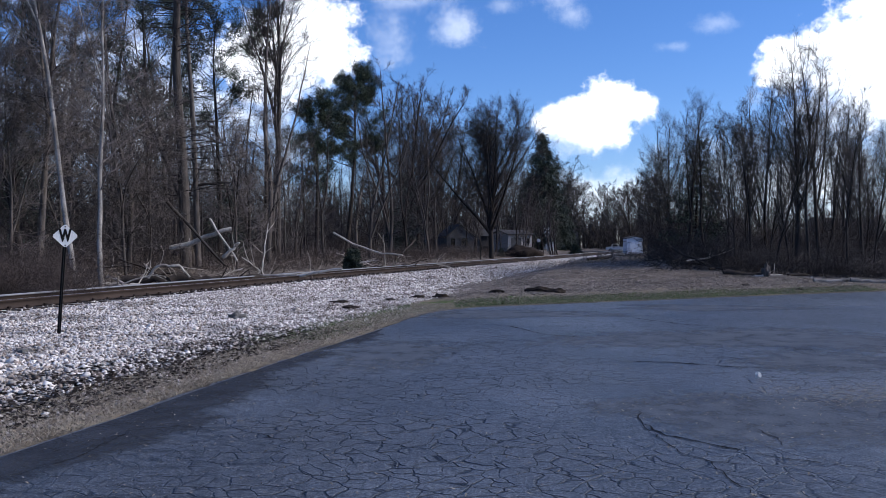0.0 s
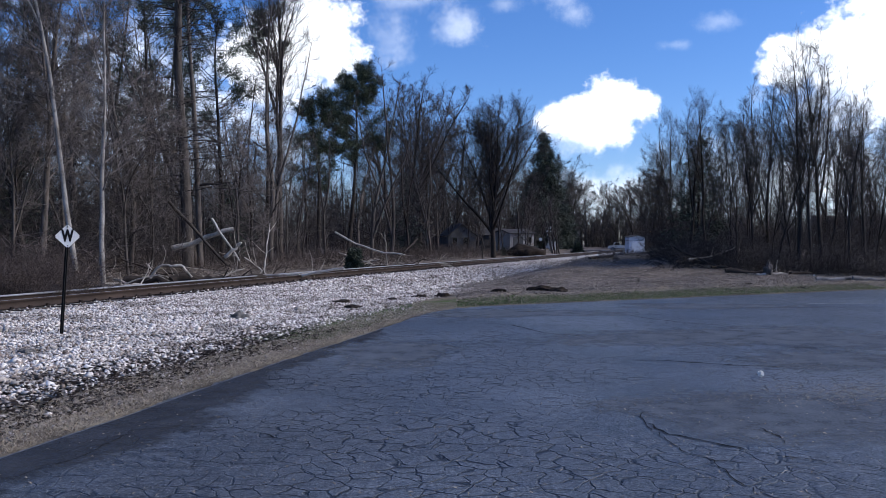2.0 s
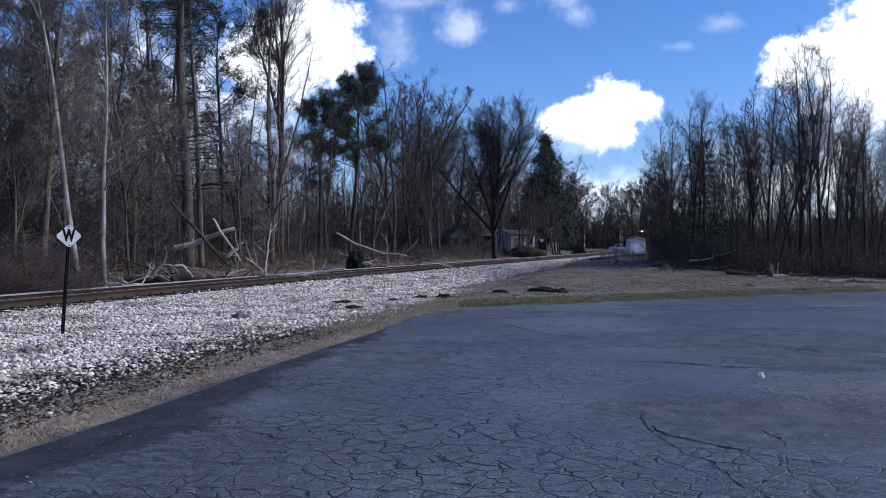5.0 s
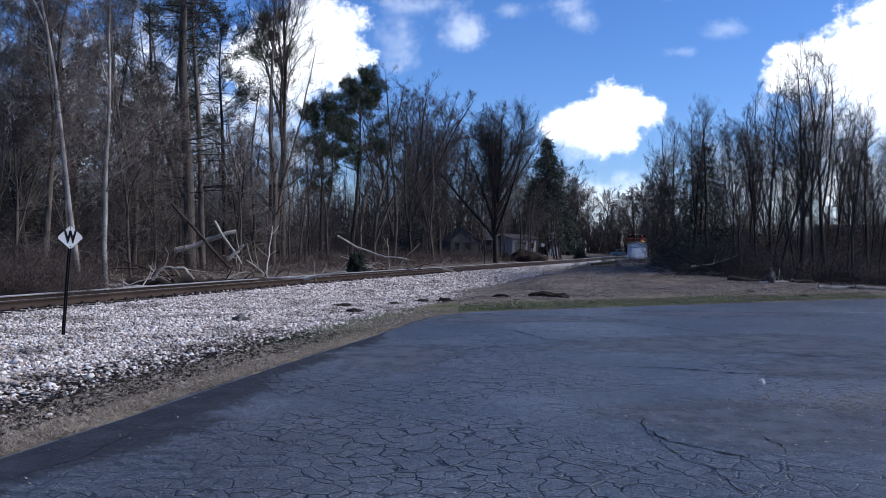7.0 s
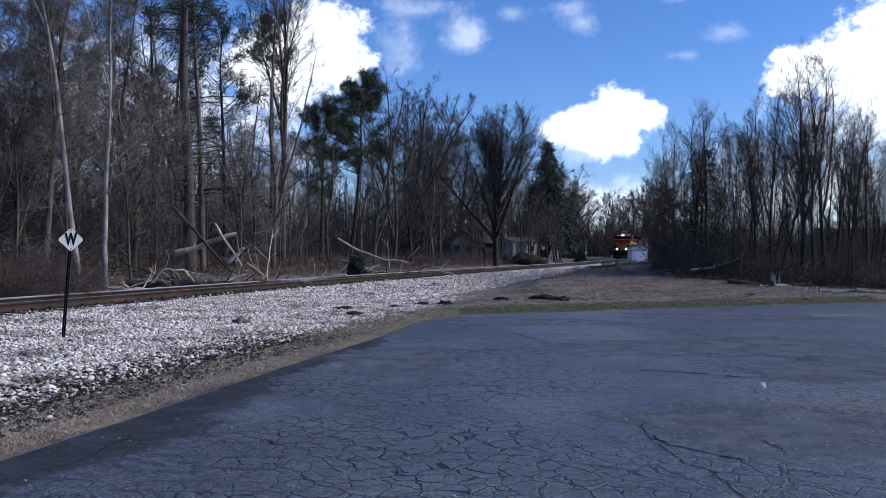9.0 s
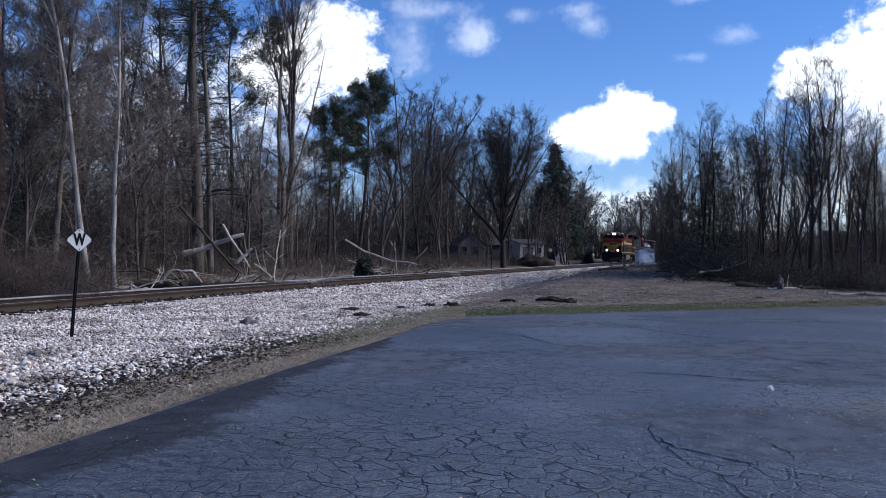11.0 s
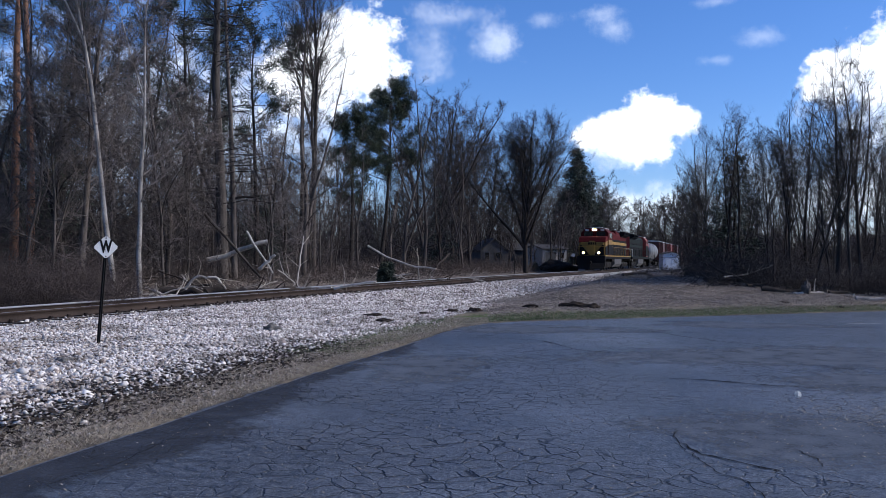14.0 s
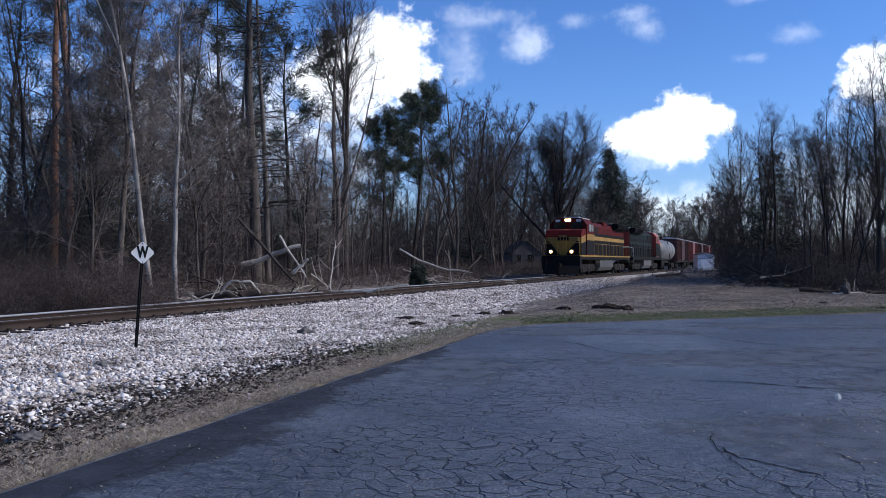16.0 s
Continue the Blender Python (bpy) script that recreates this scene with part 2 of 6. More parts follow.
# ---- building blocks ----
def mesh_of(name, verts, faces, mats=(), smooth=False, slots=None):
    """A mesh from arrays; faces are all of one size, or a list of such arrays."""
    me = bpy.data.meshes.new(name)
    verts = np.asarray(verts, np.float32)
    groups = faces if isinstance(faces, list) else [faces]
    groups = [np.asarray(g, np.int32) for g in groups if len(g)]
    me.vertices.add(len(verts))
    me.vertices.foreach_set("co", verts.ravel())
    loops = np.concatenate([g.ravel() for g in groups])
    counts = np.concatenate([np.full(len(g), g.shape[1], np.int32) for g in groups])
    me.loops.add(len(loops))
    me.loops.foreach_set("vertex_index", loops)
    me.polygons.add(len(counts))
    me.polygons.foreach_set("loop_start", np.concatenate([[0], np.cumsum(counts)[:-1]]).astype(np.int32))
    for m in mats:
        me.materials.append(m)
    if slots is not None:
        me.polygons.foreach_set("material_index", np.asarray(slots, np.int32))
    if smooth:
        me.polygons.foreach_set("use_smooth", np.ones(len(counts), bool))
    me.update(calc_edges=True)
    return me


def part(name, data, mat, parent=None, label="", m=None):
    """Links a bmesh or a mesh as one object, under a thing or a part."""
    if isinstance(data, bmesh.types.BMesh):
        me = bpy.data.meshes.new(name)
        data.to_mesh(me)
        data.free()
        data = me
    if mat is not None and not data.materials:
        data.materials.append(mat)
    ob = new(name, data)
    if parent is not None:
        ob.parent = parent
    if m is not None:
        ob.matrix_basis = m
    return tagged(ob, label=label)


def empty(name, m=None):
    ob = new(name)
    ob.empty_display_size = 0.2
    if m is not None:
        ob.matrix_basis = m
    return ob


def box(size, at=(0, 0, 0), bevel=0.0, bm=None, m=None):
    bm = bm or bmesh.new()
    made = bmesh.ops.create_cube(bm, size=1, matrix=Matrix.Translation(at) @ (m or Matrix()) @ Matrix.Diagonal((*size, 1)))
    if bevel:
        edges = list({e for v in made["verts"] for e in v.link_edges})
        bmesh.ops.bevel(bm, geom=edges, offset=bevel, segments=2, affect="EDGES")
    return bm


def rod(a, b, r0, r1=None, sides=8, bm=None):
    bm = bm or bmesh.new()
    a, b = Vector(a), Vector(b)
    turn = (b - a).to_track_quat("Z", "Y").to_matrix().to_4x4()
    bmesh.ops.create_cone(bm, cap_ends=True, segments=sides, radius1=r0, radius2=r0 if r1 is None else r1, depth=(b - a).length,
                          matrix=Matrix.Translation((a + b) / 2) @ turn)
    return bm


def prism(outline, axis, lo, hi, bm=None):
    """A closed outline in the two other axes, pulled along one axis from lo to hi."""
    bm = bm or bmesh.new()
    def at(p, q):
        return {"x": (q, p[0], p[1]), "y": (p[0], q, p[1]), "z": (p[0], p[1], q)}[axis]
    a, b = [bm.verts.new(at(p, lo)) for p in outline], [bm.verts.new(at(p, hi)) for p in outline]
    bm.faces.new(a)
    bm.faces.new(b[::-1])
    for i in range(len(a)):
        j = (i + 1) % len(a)
        bm.faces.new((a[i], b[i], b[j], a[j]))
    bmesh.ops.recalc_face_normals(bm, faces=bm.faces)
    return bm


def tubes(segs, sides):
    """Tapered tubes: rows of x0 y0 z0 x1 y1 z1 r0 r1. Returns vertices and quads."""
    segs = np.asarray(segs, float)
    if not len(segs):
        return np.zeros((0, 3)), np.zeros((0, 4), int)
    a, b, r0, r1 = segs[:, :3], segs[:, 3:6], segs[:, 6], segs[:, 7]
    d = b - a
    d /= np.linalg.norm(d, axis=1, keepdims=True) + 1e-9
    ref = np.where(np.abs(d[:, 2:]) < 0.9, [[0, 0, 1.0]], [[1.0, 0, 0]])
    u = np.cross(d, ref)
    u /= np.linalg.norm(u, axis=1, keepdims=True) + 1e-9
    w = np.cross(d, u)
    ang = np.arange(sides) * 2 * np.pi / sides
    ring = u[:, None] * np.cos(ang)[None, :, None] + w[:, None] * np.sin(ang)[None, :, None]
    v = np.concatenate([a[:, None] + ring * r0[:, None, None], b[:, None] + ring * r1[:, None, None]], 1).reshape(-1, 3)
    i = np.arange(sides)
    q = np.stack([i, (i + 1) % sides, (i + 1) % sides + sides, i + sides], 1)
    f = (q[None] + (np.arange(len(segs)) * 2 * sides)[:, None, None]).reshape(-1, 4)
    return v, f


def chain(segs, sides):
    """One unbroken tube through a run of segments."""
    s = np.asarray(segs, float)
    pts, rad = np.vstack([s[:, :3], s[-1:, 3:6]]), np.r_[s[:, 6], s[-1, 7]]
    d = np.gradient(pts, axis=0)
    d /= np.linalg.norm(d, axis=1, keepdims=True) + 1e-9
    ref = np.array([0.31, 0.95, 0.05]) if abs(d[0, 2]) > 0.6 else np.array([0, 0, 1.0])
    u = np.cross(d, ref)
    u /= np.linalg.norm(u, axis=1, keepdims=True) + 1e-9
    w = np.cross(d, u)
    a = np.arange(sides) * 2 * np.pi / sides
    v = pts[:, None] + (u[:, None] * np.cos(a)[None, :, None] + w[:, None] * np.sin(a)[None, :, None]) * rad[:, None, None]
    i = np.arange(sides)
    q = np.stack([i, (i + 1) % sides, (i + 1) % sides + sides, i + sides], 1)
    return v.reshape(-1, 3), (q[None] + (np.arange(len(s)) * sides)[:, None, None]).reshape(-1, 4)


def joined(*pieces):
    verts, faces, n = [], [], 0
    for v, f in pieces:
        verts.append(v)
        if len(f):
            faces.append(np.asarray(f) + n)
        n += len(v)
    sizes = sorted({f.shape[1] for f in faces})
    return np.concatenate(verts), [np.concatenate([f for f in faces if f.shape[1] == s]) for s in sizes]


# ---- the lie of the land ----
_y = np.arange(-100.0, 701.0)
_s = np.interp(_y, [-20, 5, 20, 40, 60, 80, 110, 400], [0.2, 0.22, 0.262, 0.325, 0.347, 0.338, 0.322, 0.322])
_x = np.concatenate([[0], np.cumsum((_s[1:] + _s[:-1]) / 2)])
_x += -9.87 - np.interp(19, _y, _x)
_l = np.concatenate([[0], np.cumsum(np.sqrt(1 + ((_s[1:] + _s[:-1]) / 2) ** 2))])   # length along the track
RAIL_TOP_Z, BED_Z = 0.35, 0.13


def track_at(y):
    """Centre line of the track."""
    return np.interp(y, _y, _x)


def off_track(x, y):
    """Metres to the camera's side of the track's centre line."""
    return (np.asarray(x) - track_at(y)) * 0.952


def step(a, b, v):
    t = np.clip((np.asarray(v, float) - a) / (b - a), 0, 1)
    return t * t * (3 - 2 * t)


# outline of the parking lot: its edge along the track, the rounded corner, its far edge
LOT = [(-13.0, -40.0), (-3.24, 5.9), (-2.93, 7.17), (-2.62, 8.62), (-2.15, 10.8), (-1.32, 14.1), (-0.75, 16.6), (-0.3, 18.2), (0.3, 19.4), (1.2, 20.1),
       (2.4, 20.7), (6.6, 22.8), (10.7, 24.9), (14.6, 26.7), (40.0, 38.5), (70.0, 40.0), (70.0, -40.0)]


def frayed(points, first, last):
    """The outline with the stretch first to last broken into short, uneven steps."""
    rng = np.random.default_rng(7)
    out = list(points[:first])
    for (ax, ay), (bx, by) in zip(points[first:last], points[first + 1:last + 1]):
        n = max(1, int(math.hypot(bx - ax, by - ay) / 0.22))
        for k in range(n):
            out.append((ax + (bx - ax) * k / n + float(rng.normal(0, 0.025)), ay + (by - ay) * k / n + float(rng.normal(0, 0.025))))
    return out + list(points[last:])


EDGE = frayed(LOT, 1, 14)


def lot_distance(x, y):
    """Metres outside the lot's outline along track and far edge, negative inside."""
    x, y = np.asarray(x, float), np.asarray(y, float)
    best = np.full(np.broadcast(x, y).shape, 1e9)
    inside = np.zeros(best.shape, bool)
    for (ax, ay), (bx, by) in zip(LOT, LOT[1:] + LOT[:1]):
        dx, dy = bx - ax, by - ay
        t = np.clip(((x - ax) * dx + (y - ay) * dy) / (dx * dx + dy * dy), 0, 1)
        best = np.minimum(best, np.hypot(x - ax - t * dx, y - ay - t * dy))
        cross = (ay > y) != (by > y)
        with np.errstate(divide="ignore", invalid="ignore"):
            inside ^= cross & (x < (bx - ax) * (y - ay) / (by - ay if by != ay else 1e-9) + ax)
    return np.where(inside, -best, best)


def ripple(x, y):
    return (np.sin(x * 1.7 + 0.6 * y) * np.sin(y * 1.3 - 0.4 * x) * 0.5 + np.sin(x * 0.43 + 1.1) * np.sin(y * 0.37 + x * 0.2) + 0.3 * np.sin(3.1 * x + 2.3 * y) * np.sin(2.7 * y - 1.9 * x))


def ground_z(x, y):
    x, y = np.asarray(x, float), np.asarray(y, float)
    d, out = off_track(x, y), lot_distance(x, y)
    z = np.where(d > 0, BED_Z - 0.04 - (BED_Z - 0.03) * step(1.8, 7.2, d), BED_Z - 0.04 - 0.12 * step(1.8, 3.2, -d) + 0.55 * step(4, 11, -d) + 0.6 * step(12, 60, -d))
    far = step(0.6, 3.5, out)
    z = z + far * step(7.5, 10, d) * (0.10 + 0.32 * step(3, 12, out) + 0.35 * step(8, 40, out))
    z = z + far * 0.45 * np.exp(-((x - 11.0) ** 2 / 30 + (y - 42.0) ** 2 / 45))
    z = z + ripple(x, y) * 0.05 * far * np.where(d > 0, step(7.5, 9, d), step(3, 6, -d))
    return np.where(out < 0.15, -0.06, np.where(out < 0.6, np.minimum(z, 0.0 + 0.02 * out), z))


# ---- ground, lot and track ----
def ground_sheet():
    xs = np.unique(np.concatenate([np.arange(-40, 45, 0.5), np.arange(-120, 161, 5.0), np.array([-2500, -1500, -900, -500, -300, -200, 200, 300, 500, 900, 1500, 2500.0])]))
    ys = np.unique(np.concatenate([np.arange(-4, 62, 0.5), np.arange(-40, 220, 5.0), np.array([-2500, -1200, -500, -200, -100, 300, 400, 600, 900, 1500, 2600.0])]))
    gx, gy = np.meshgrid(xs, ys)
    z = ground_z(gx, gy)
    v = np.stack([gx, gy, z], -1).reshape(-1, 3)
    n = len(xs)
    i = (np.arange(len(ys) - 1)[:, None] * n + np.arange(n - 1)[None]).ravel()
    me = mesh_of("ground", v, np.stack([i, i + 1, i + n + 1, i + n], 1), [GROUND], smooth=True)
    d, out = off_track(v[:, 0], v[:, 1]), lot_distance(v[:, 0], v[:, 1])
    gravel = step(8.6, 7.4, d) * step(-2.9, -2.2, d) * step(70, 40, v[:, 1])
    green = 0.62 * step(0.1, 0.5, out) * step(3.4, 1.6, out) * step(9, 14, v[:, 1]) * step(17, 8, v[:, 0])
    dry = 0.75 * step(3.8, 1.8, out) + 0.2 * step(8, 3, out)
    cover = np.stack([gravel, green, dry, np.ones_like(d)], 1).astype(np.float32)
    at = me.color_attributes.new("cover", "FLOAT_COLOR", "POINT")
    at.data.foreach_set("color", cover.ravel())
    tagged(part("ground", me, None), "leaf-littered ground with dry grass and gravelly dirt", "ground", kind="structure")


def parking_lot():
    bm = bmesh.new()
    top = [bm.verts.new((x, y, 0.0)) for x, y in EDGE]
    low = [bm.verts.new((x, y, -0.12)) for x, y in EDGE]
    bm.faces.new(top)
    for i in range(len(EDGE)):
        j = (i + 1) % len(EDGE)
        bm.faces.new((top[i], low[i], low[j], top[j]))
    bmesh.ops.recalc_face_normals(bm, faces=bm.faces)
    lot = tagged(part("parking_lot", bm, ASPHALT), "worn dark asphalt parking lot with crazed cracks", "parking lot", kind="structure")
    return lot


def rails():
    track = tagged(empty("railway_track"), "single railway track with rusty rails on limestone ballast", "railway track")
    ys = np.concatenate([np.arange(-40, 170, 2.5), np.arange(170, 480, 15)])
    # rail section: foot, web, head
    sec = np.array([(-0.075, 0), (0.075, 0), (0.075, 0.012), (0.012, 0.035), (0.012, 0.135), (0.036, 0.145), (0.036, 0.178), (0.03, 0.186),
                    (-0.03, 0.186), (-0.036, 0.178), (-0.036, 0.145), (-0.012, 0.135), (-0.012, 0.035), (-0.075, 0.012)])
    x = track_at(ys)
    s = np.interp(ys, _y, _s)
    nx, ny = 1 / np.sqrt(1 + s * s), -s / np.sqrt(1 + s * s)
    k = len(sec)
    for side in (-1, 1):
        off = side * 0.754 + sec[:, 0]
        v = np.stack([x[:, None] + nx[:, None] * off, ys[:, None] + ny[:, None] * off, np.broadcast_to(RAIL_TOP_Z - 0.186 + sec[:, 1], (len(ys), k))], -1).reshape(-1, 3)
        i = np.arange(k)
        q = np.stack([i, (i + 1) % k, (i + 1) % k + k, i + k], 1)
        f = (q[None] + (np.arange(len(ys) - 1) * k)[:, None, None]).reshape(-1, 4)
        slots = np.tile(np.isin(i, (5, 6, 7) if side < 0 else (7, 8, 9)).astype(int), len(ys) - 1)
        part("rail", mesh_of("rail", v, f, [RAIL_SIDE, RAIL_TOP], slots=slots), None, track)
    tie = box((2.6, 0.23, 0.17), bevel=0.012)
    tie_mesh = bpy.data.meshes.new("sleeper")
    tie.to_mesh(tie_mesh)
    tie.free()
    tie_mesh.materials.append(TIE)
    clip = box((0.05, 0.1, 0.05), (0.105, 0, 0.025), 0.012)
    box((0.05, 0.1, 0.05), (-0.105, 0, 0.025), 0.012, clip)
    box((0.34, 0.19, 0.014), (0, 0, -0.004), 0.0, clip)
    clip_mesh = bpy.data.meshes.new("rail_clip")
    clip.to_mesh(clip_mesh)
    clip.free()
    clip_mesh.materials.append(RAIL_SIDE)
    for n in range(290):
        y = 6.0 + n * 0.53
        m = pose(float(track_at(y)), y, RAIL_TOP_Z - 0.186 - 0.085 - 0.008, 0, 0, -math.degrees(math.atan(np.interp(y, _y, _s))) + random.uniform(-0.8, 0.8))
        part("sleeper", tie_mesh, None, track, m=m)
        if n < 130:
            for side in (-0.754, 0.754):
                part("rail_clip", clip_mesh, None, track, m=m @ pose(side, 0, 0.093))


def ballast():
    """The stone bed: a low bank under loose broken stone."""
    rng = np.random.default_rng(3)
    ys = np.arange(-30, 480, 3.0)
    offs = np.array([-3.0, -2.0, -1.4, 0, 1.4, 2.0, 3.2, 4.6, 6.0, 7.3])
    zs = np.array([-0.12, 0.06, 0.13, 0.14, 0.13, 0.11, 0.085, 0.06, 0.035, -0.03])
    x, s = track_at(ys), np.interp(ys, _y, _s)
    nx, ny = 1 / np.sqrt(1 + s * s), -s / np.sqrt(1 + s * s)
    wide = np.where(ys < 60, 1.0, 0.62)[:, None]
    o = np.where(offs > 2.5, 2.5 + (offs - 2.5) * wide, offs)
    v = np.stack([x[:, None] + nx[:, None] * o, ys[:, None] + ny[:, None] * o, np.broadcast_to(zs, o.shape)], -1).reshape(-1, 3)
    k = len(offs)
    i = (np.arange(len(ys) - 1)[:, None] * k + np.arange(k - 1)[None]).ravel()
    bed = tagged(part("ballast_bed", mesh_of("ballast_bed", v, np.stack([i, i + 1, i + k + 1, i + k], 1), [BALLAST_BED]), None), "pale grey limestone ballast bed", "ballast", kind="structure")
    # loose stones, thick near the lot and thinning away from it
    cube = np.array([(1, 0, 0), (0, 1, 0), (-1, 0, 0), (0, -1, 0), (0, 0, 1), (0, 0, -1)], float) * 0.62
    quads = np.array([(0, 1, 4), (1, 2, 4), (2, 3, 4), (3, 0, 4), (1, 0, 5), (2, 1, 5), (3, 2, 5), (0, 3, 5)])

    def stones(count, ylo, yhi, power, dlo, dhi, size):
        y = ylo + (yhi - ylo) * rng.random(count) ** power
        d = dlo + (dhi - dlo) * rng.random(count)
        edge = np.abs(d - (dlo + dhi) / 2) / ((dhi - dlo) / 2)
        keep = rng.random(count) > step(0.8, 1.0, edge) * 0.75
        y, d = y[keep], d[keep]
        keep = np.abs(np.abs(d) - 0.754) > 0.12
        y, d = y[keep], d[keep]
        s0 = np.interp(y, _y, _s)
        px = track_at(y) + d / np.sqrt(1 + s0 * s0)
        py = y - d * s0 / np.sqrt(1 + s0 * s0)
        pz = np.interp(d, offs, zs)
        keep = lot_distance(px, py) > 0.35
        px, py, pz = px[keep], py[keep], np.maximum(pz, ground_z(px, py))[keep]
        n = len(px)
        sz = size * rng.lognormal(0, 0.27, n)
        shape = cube[None] + rng.uniform(-0.3, 0.3, (n, 6, 3))
        shape *= sz[:, None, None] * rng.uniform(0.6, 1.25, (n, 1, 3)) * np.array([1.1, 1.1, 0.75])
        a, b = rng.uniform(0, 6.28, n), rng.uniform(-0.6, 0.6, n)
        ca, sa, cb, sb = np.cos(a)[:, None], np.sin(a)[:, None], np.cos(b)[:, None], np.sin(b)[:, None]
        X, Y, Z = shape[..., 0], shape[..., 1] * cb - shape[..., 2] * sb, shape[..., 1] * sb + shape[..., 2] * cb
        out = np.stack([X * ca - Y * sa + px[:, None], X * sa + Y * ca + py[:, None], Z + (pz + sz * 0.18)[:, None]], -1).reshape(-1, 3)
        f = (quads[None] + (np.arange(n) * 6)[:, None, None]).reshape(-1, 3)
        return out, f
    v, f = joined(stones(66000, 3, 30, 1.3, 1.3, 8.3, 0.039), stones(14000, 27, 75, 1.6, 1.3, 7.2, 0.065), stones(5000, 5, 40, 1.3, -2.4, 1.3, 0.05), stones(2600, 3, 22, 1.2, 7.6, 9.8, 0.03))
    tagged(part("ballast_stones", mesh_of("ballast_stones", v, f, [BALLAST]), None), "loose pale limestone ballast stones beside the track", "ballast", kind="stuff")


BALLAST_BED = stone_material("ballast_bed_stone", [(0.0, (0.42, 0.4, 0.38)), (1.0, (0.46, 0.43, 0.4))], 0.5)


# ---- trees ----
def unit(v):
    return v / (np.linalg.norm(v) + 1e-9)


def branch(rng, base, way, length, radius, steps, bend, lift, tip=0.25):
    """A bent, tapering limb as a chain of segments."""
    segs, p, w = [], np.array(base, float), unit(np.array(way, float))
    for i in range(steps):
        w = unit(w + rng.normal(0, bend, 3) + np.array([0, 0, lift]))
        q = p + w * length / steps
        r0, r1 = radius * (1 - (1 - tip) * i / steps), radius * (1 - (1 - tip) * (i + 1) / steps)
        segs.append((*p, *q, r0, r1))
        p = q
    return segs


def along(segs, t):
    k = min(int(t * len(segs)), len(segs) - 1)
    s, f = segs[k], t * len(segs) - k
    a, b = np.array(s[:3]), np.array(s[3:6])
    return a + (b - a) * f, unit(b - a), s[6] + (s[7] - s[6]) * f


def side_way(rng, w, angle, up=0.0):
    r = unit(np.cross(w, rng.normal(0, 1, 3)))
    return unit(w * math.cos(angle) + r * math.sin(angle) + np.array([0, 0, up]))


def shoots(rng, base, way, length, radius, steps, bend, lift, tip=0.3):
    """Many bent, tapering shoots at once: points (n, steps + 1, 3) and radii (n, steps + 1)."""
    p, w = np.array(base, float), np.array(way, float)
    n = len(p)
    w /= np.linalg.norm(w, axis=1, keepdims=True) + 1e-9
    length, radius = np.broadcast_to(length, n), np.broadcast_to(radius, n)
    pts = [p]
    for _ in range(steps):
        w = w + rng.normal(0, bend, (n, 3))
        w[:, 2] += lift
        w /= np.linalg.norm(w, axis=1, keepdims=True) + 1e-9
        p = p + w * (length / steps)[:, None]
        pts.append(p)
    return np.stack(pts, 1), radius[:, None] * np.linspace(1, tip, steps + 1)[None]


def offshoots(rng, pts, rad, count, lo, hi, angle, up):
    """Starts of count shoots on each parent: place, way, the parent's radius there, parent's number, share of its length."""
    n, k = pts.shape[0], pts.shape[1] - 1
    t = (lo + (hi - lo) * (np.arange(count)[None] + rng.random((n, count))) / count).ravel()
    i = np.repeat(np.arange(n), count)
    j = np.minimum((t * k).astype(int), k - 1)
    f = (t * k - j)[:, None]
    a, b = pts[i, j], pts[i, j + 1]
    w = (b - a) / (np.linalg.norm(b - a, axis=1, keepdims=True) + 1e-9)
    side = np.cross(w, rng.normal(0, 1, w.shape))
    side /= np.linalg.norm(side, axis=1, keepdims=True) + 1e-9
    ang = rng.uniform(angle[0], angle[1], (len(t), 1))
    way = w * np.cos(ang) + side * np.sin(ang)
    way[:, 2] += up
    return a + (b - a) * f, way, rad[i, j] * (1 - f[:, 0]) + rad[i, j + 1] * f[:, 0], i, t


def hulls(pts, rad, sides):
    """Tubes round shoots, each an unbroken skin that ends in a point."""
    n, k = pts.shape[:2]
    d = pts[:, -1] - pts[:, 0]
    d /= np.linalg.norm(d, axis=1, keepdims=True) + 1e-9
    ref = np.where(np.abs(d[:, 2:]) < 0.9, [[0, 0, 1.0]], [[1.0, 0, 0]])
    u = np.cross(d, ref)
    u /= np.linalg.norm(u, axis=1, keepdims=True) + 1e-9
    w = np.cross(d, u)
    a = np.arange(sides) * 2 * np.pi / sides
    ring = u[:, None] * np.cos(a)[None, :, None] + w[:, None] * np.sin(a)[None, :, None]
    v = (pts[:, :-1, None] + ring[:, None] * rad[:, :-1, None, None]).reshape(n, -1, 3)
    v = np.concatenate([v, pts[:, -1:]], 1)
    size = (k - 1) * sides + 1
    i = np.arange(sides)
    off = (np.arange(n) * size)[:, None, None]
    faces = [(np.stack([i, (i + 1) % sides, np.full(sides, sides)], 1)[None] + (k - 2) * sides + off)]
    tip = faces[0].copy()
    tip[..., 2] = size - 1 + off[..., 0]
    out = [(v.reshape(-1, 3), tip.reshape(-1, 3))]
    if k > 2:
        q = np.stack([i, (i + 1) % sides, (i + 1) % sides + sides, i + sides], 1)
        q = np.concatenate([q + sides * m for m in range(k - 2)])
        out.append((np.zeros((0, 3)), (q[None] + off).reshape(-1, 4) - len(v.reshape(-1, 3))))
    return out


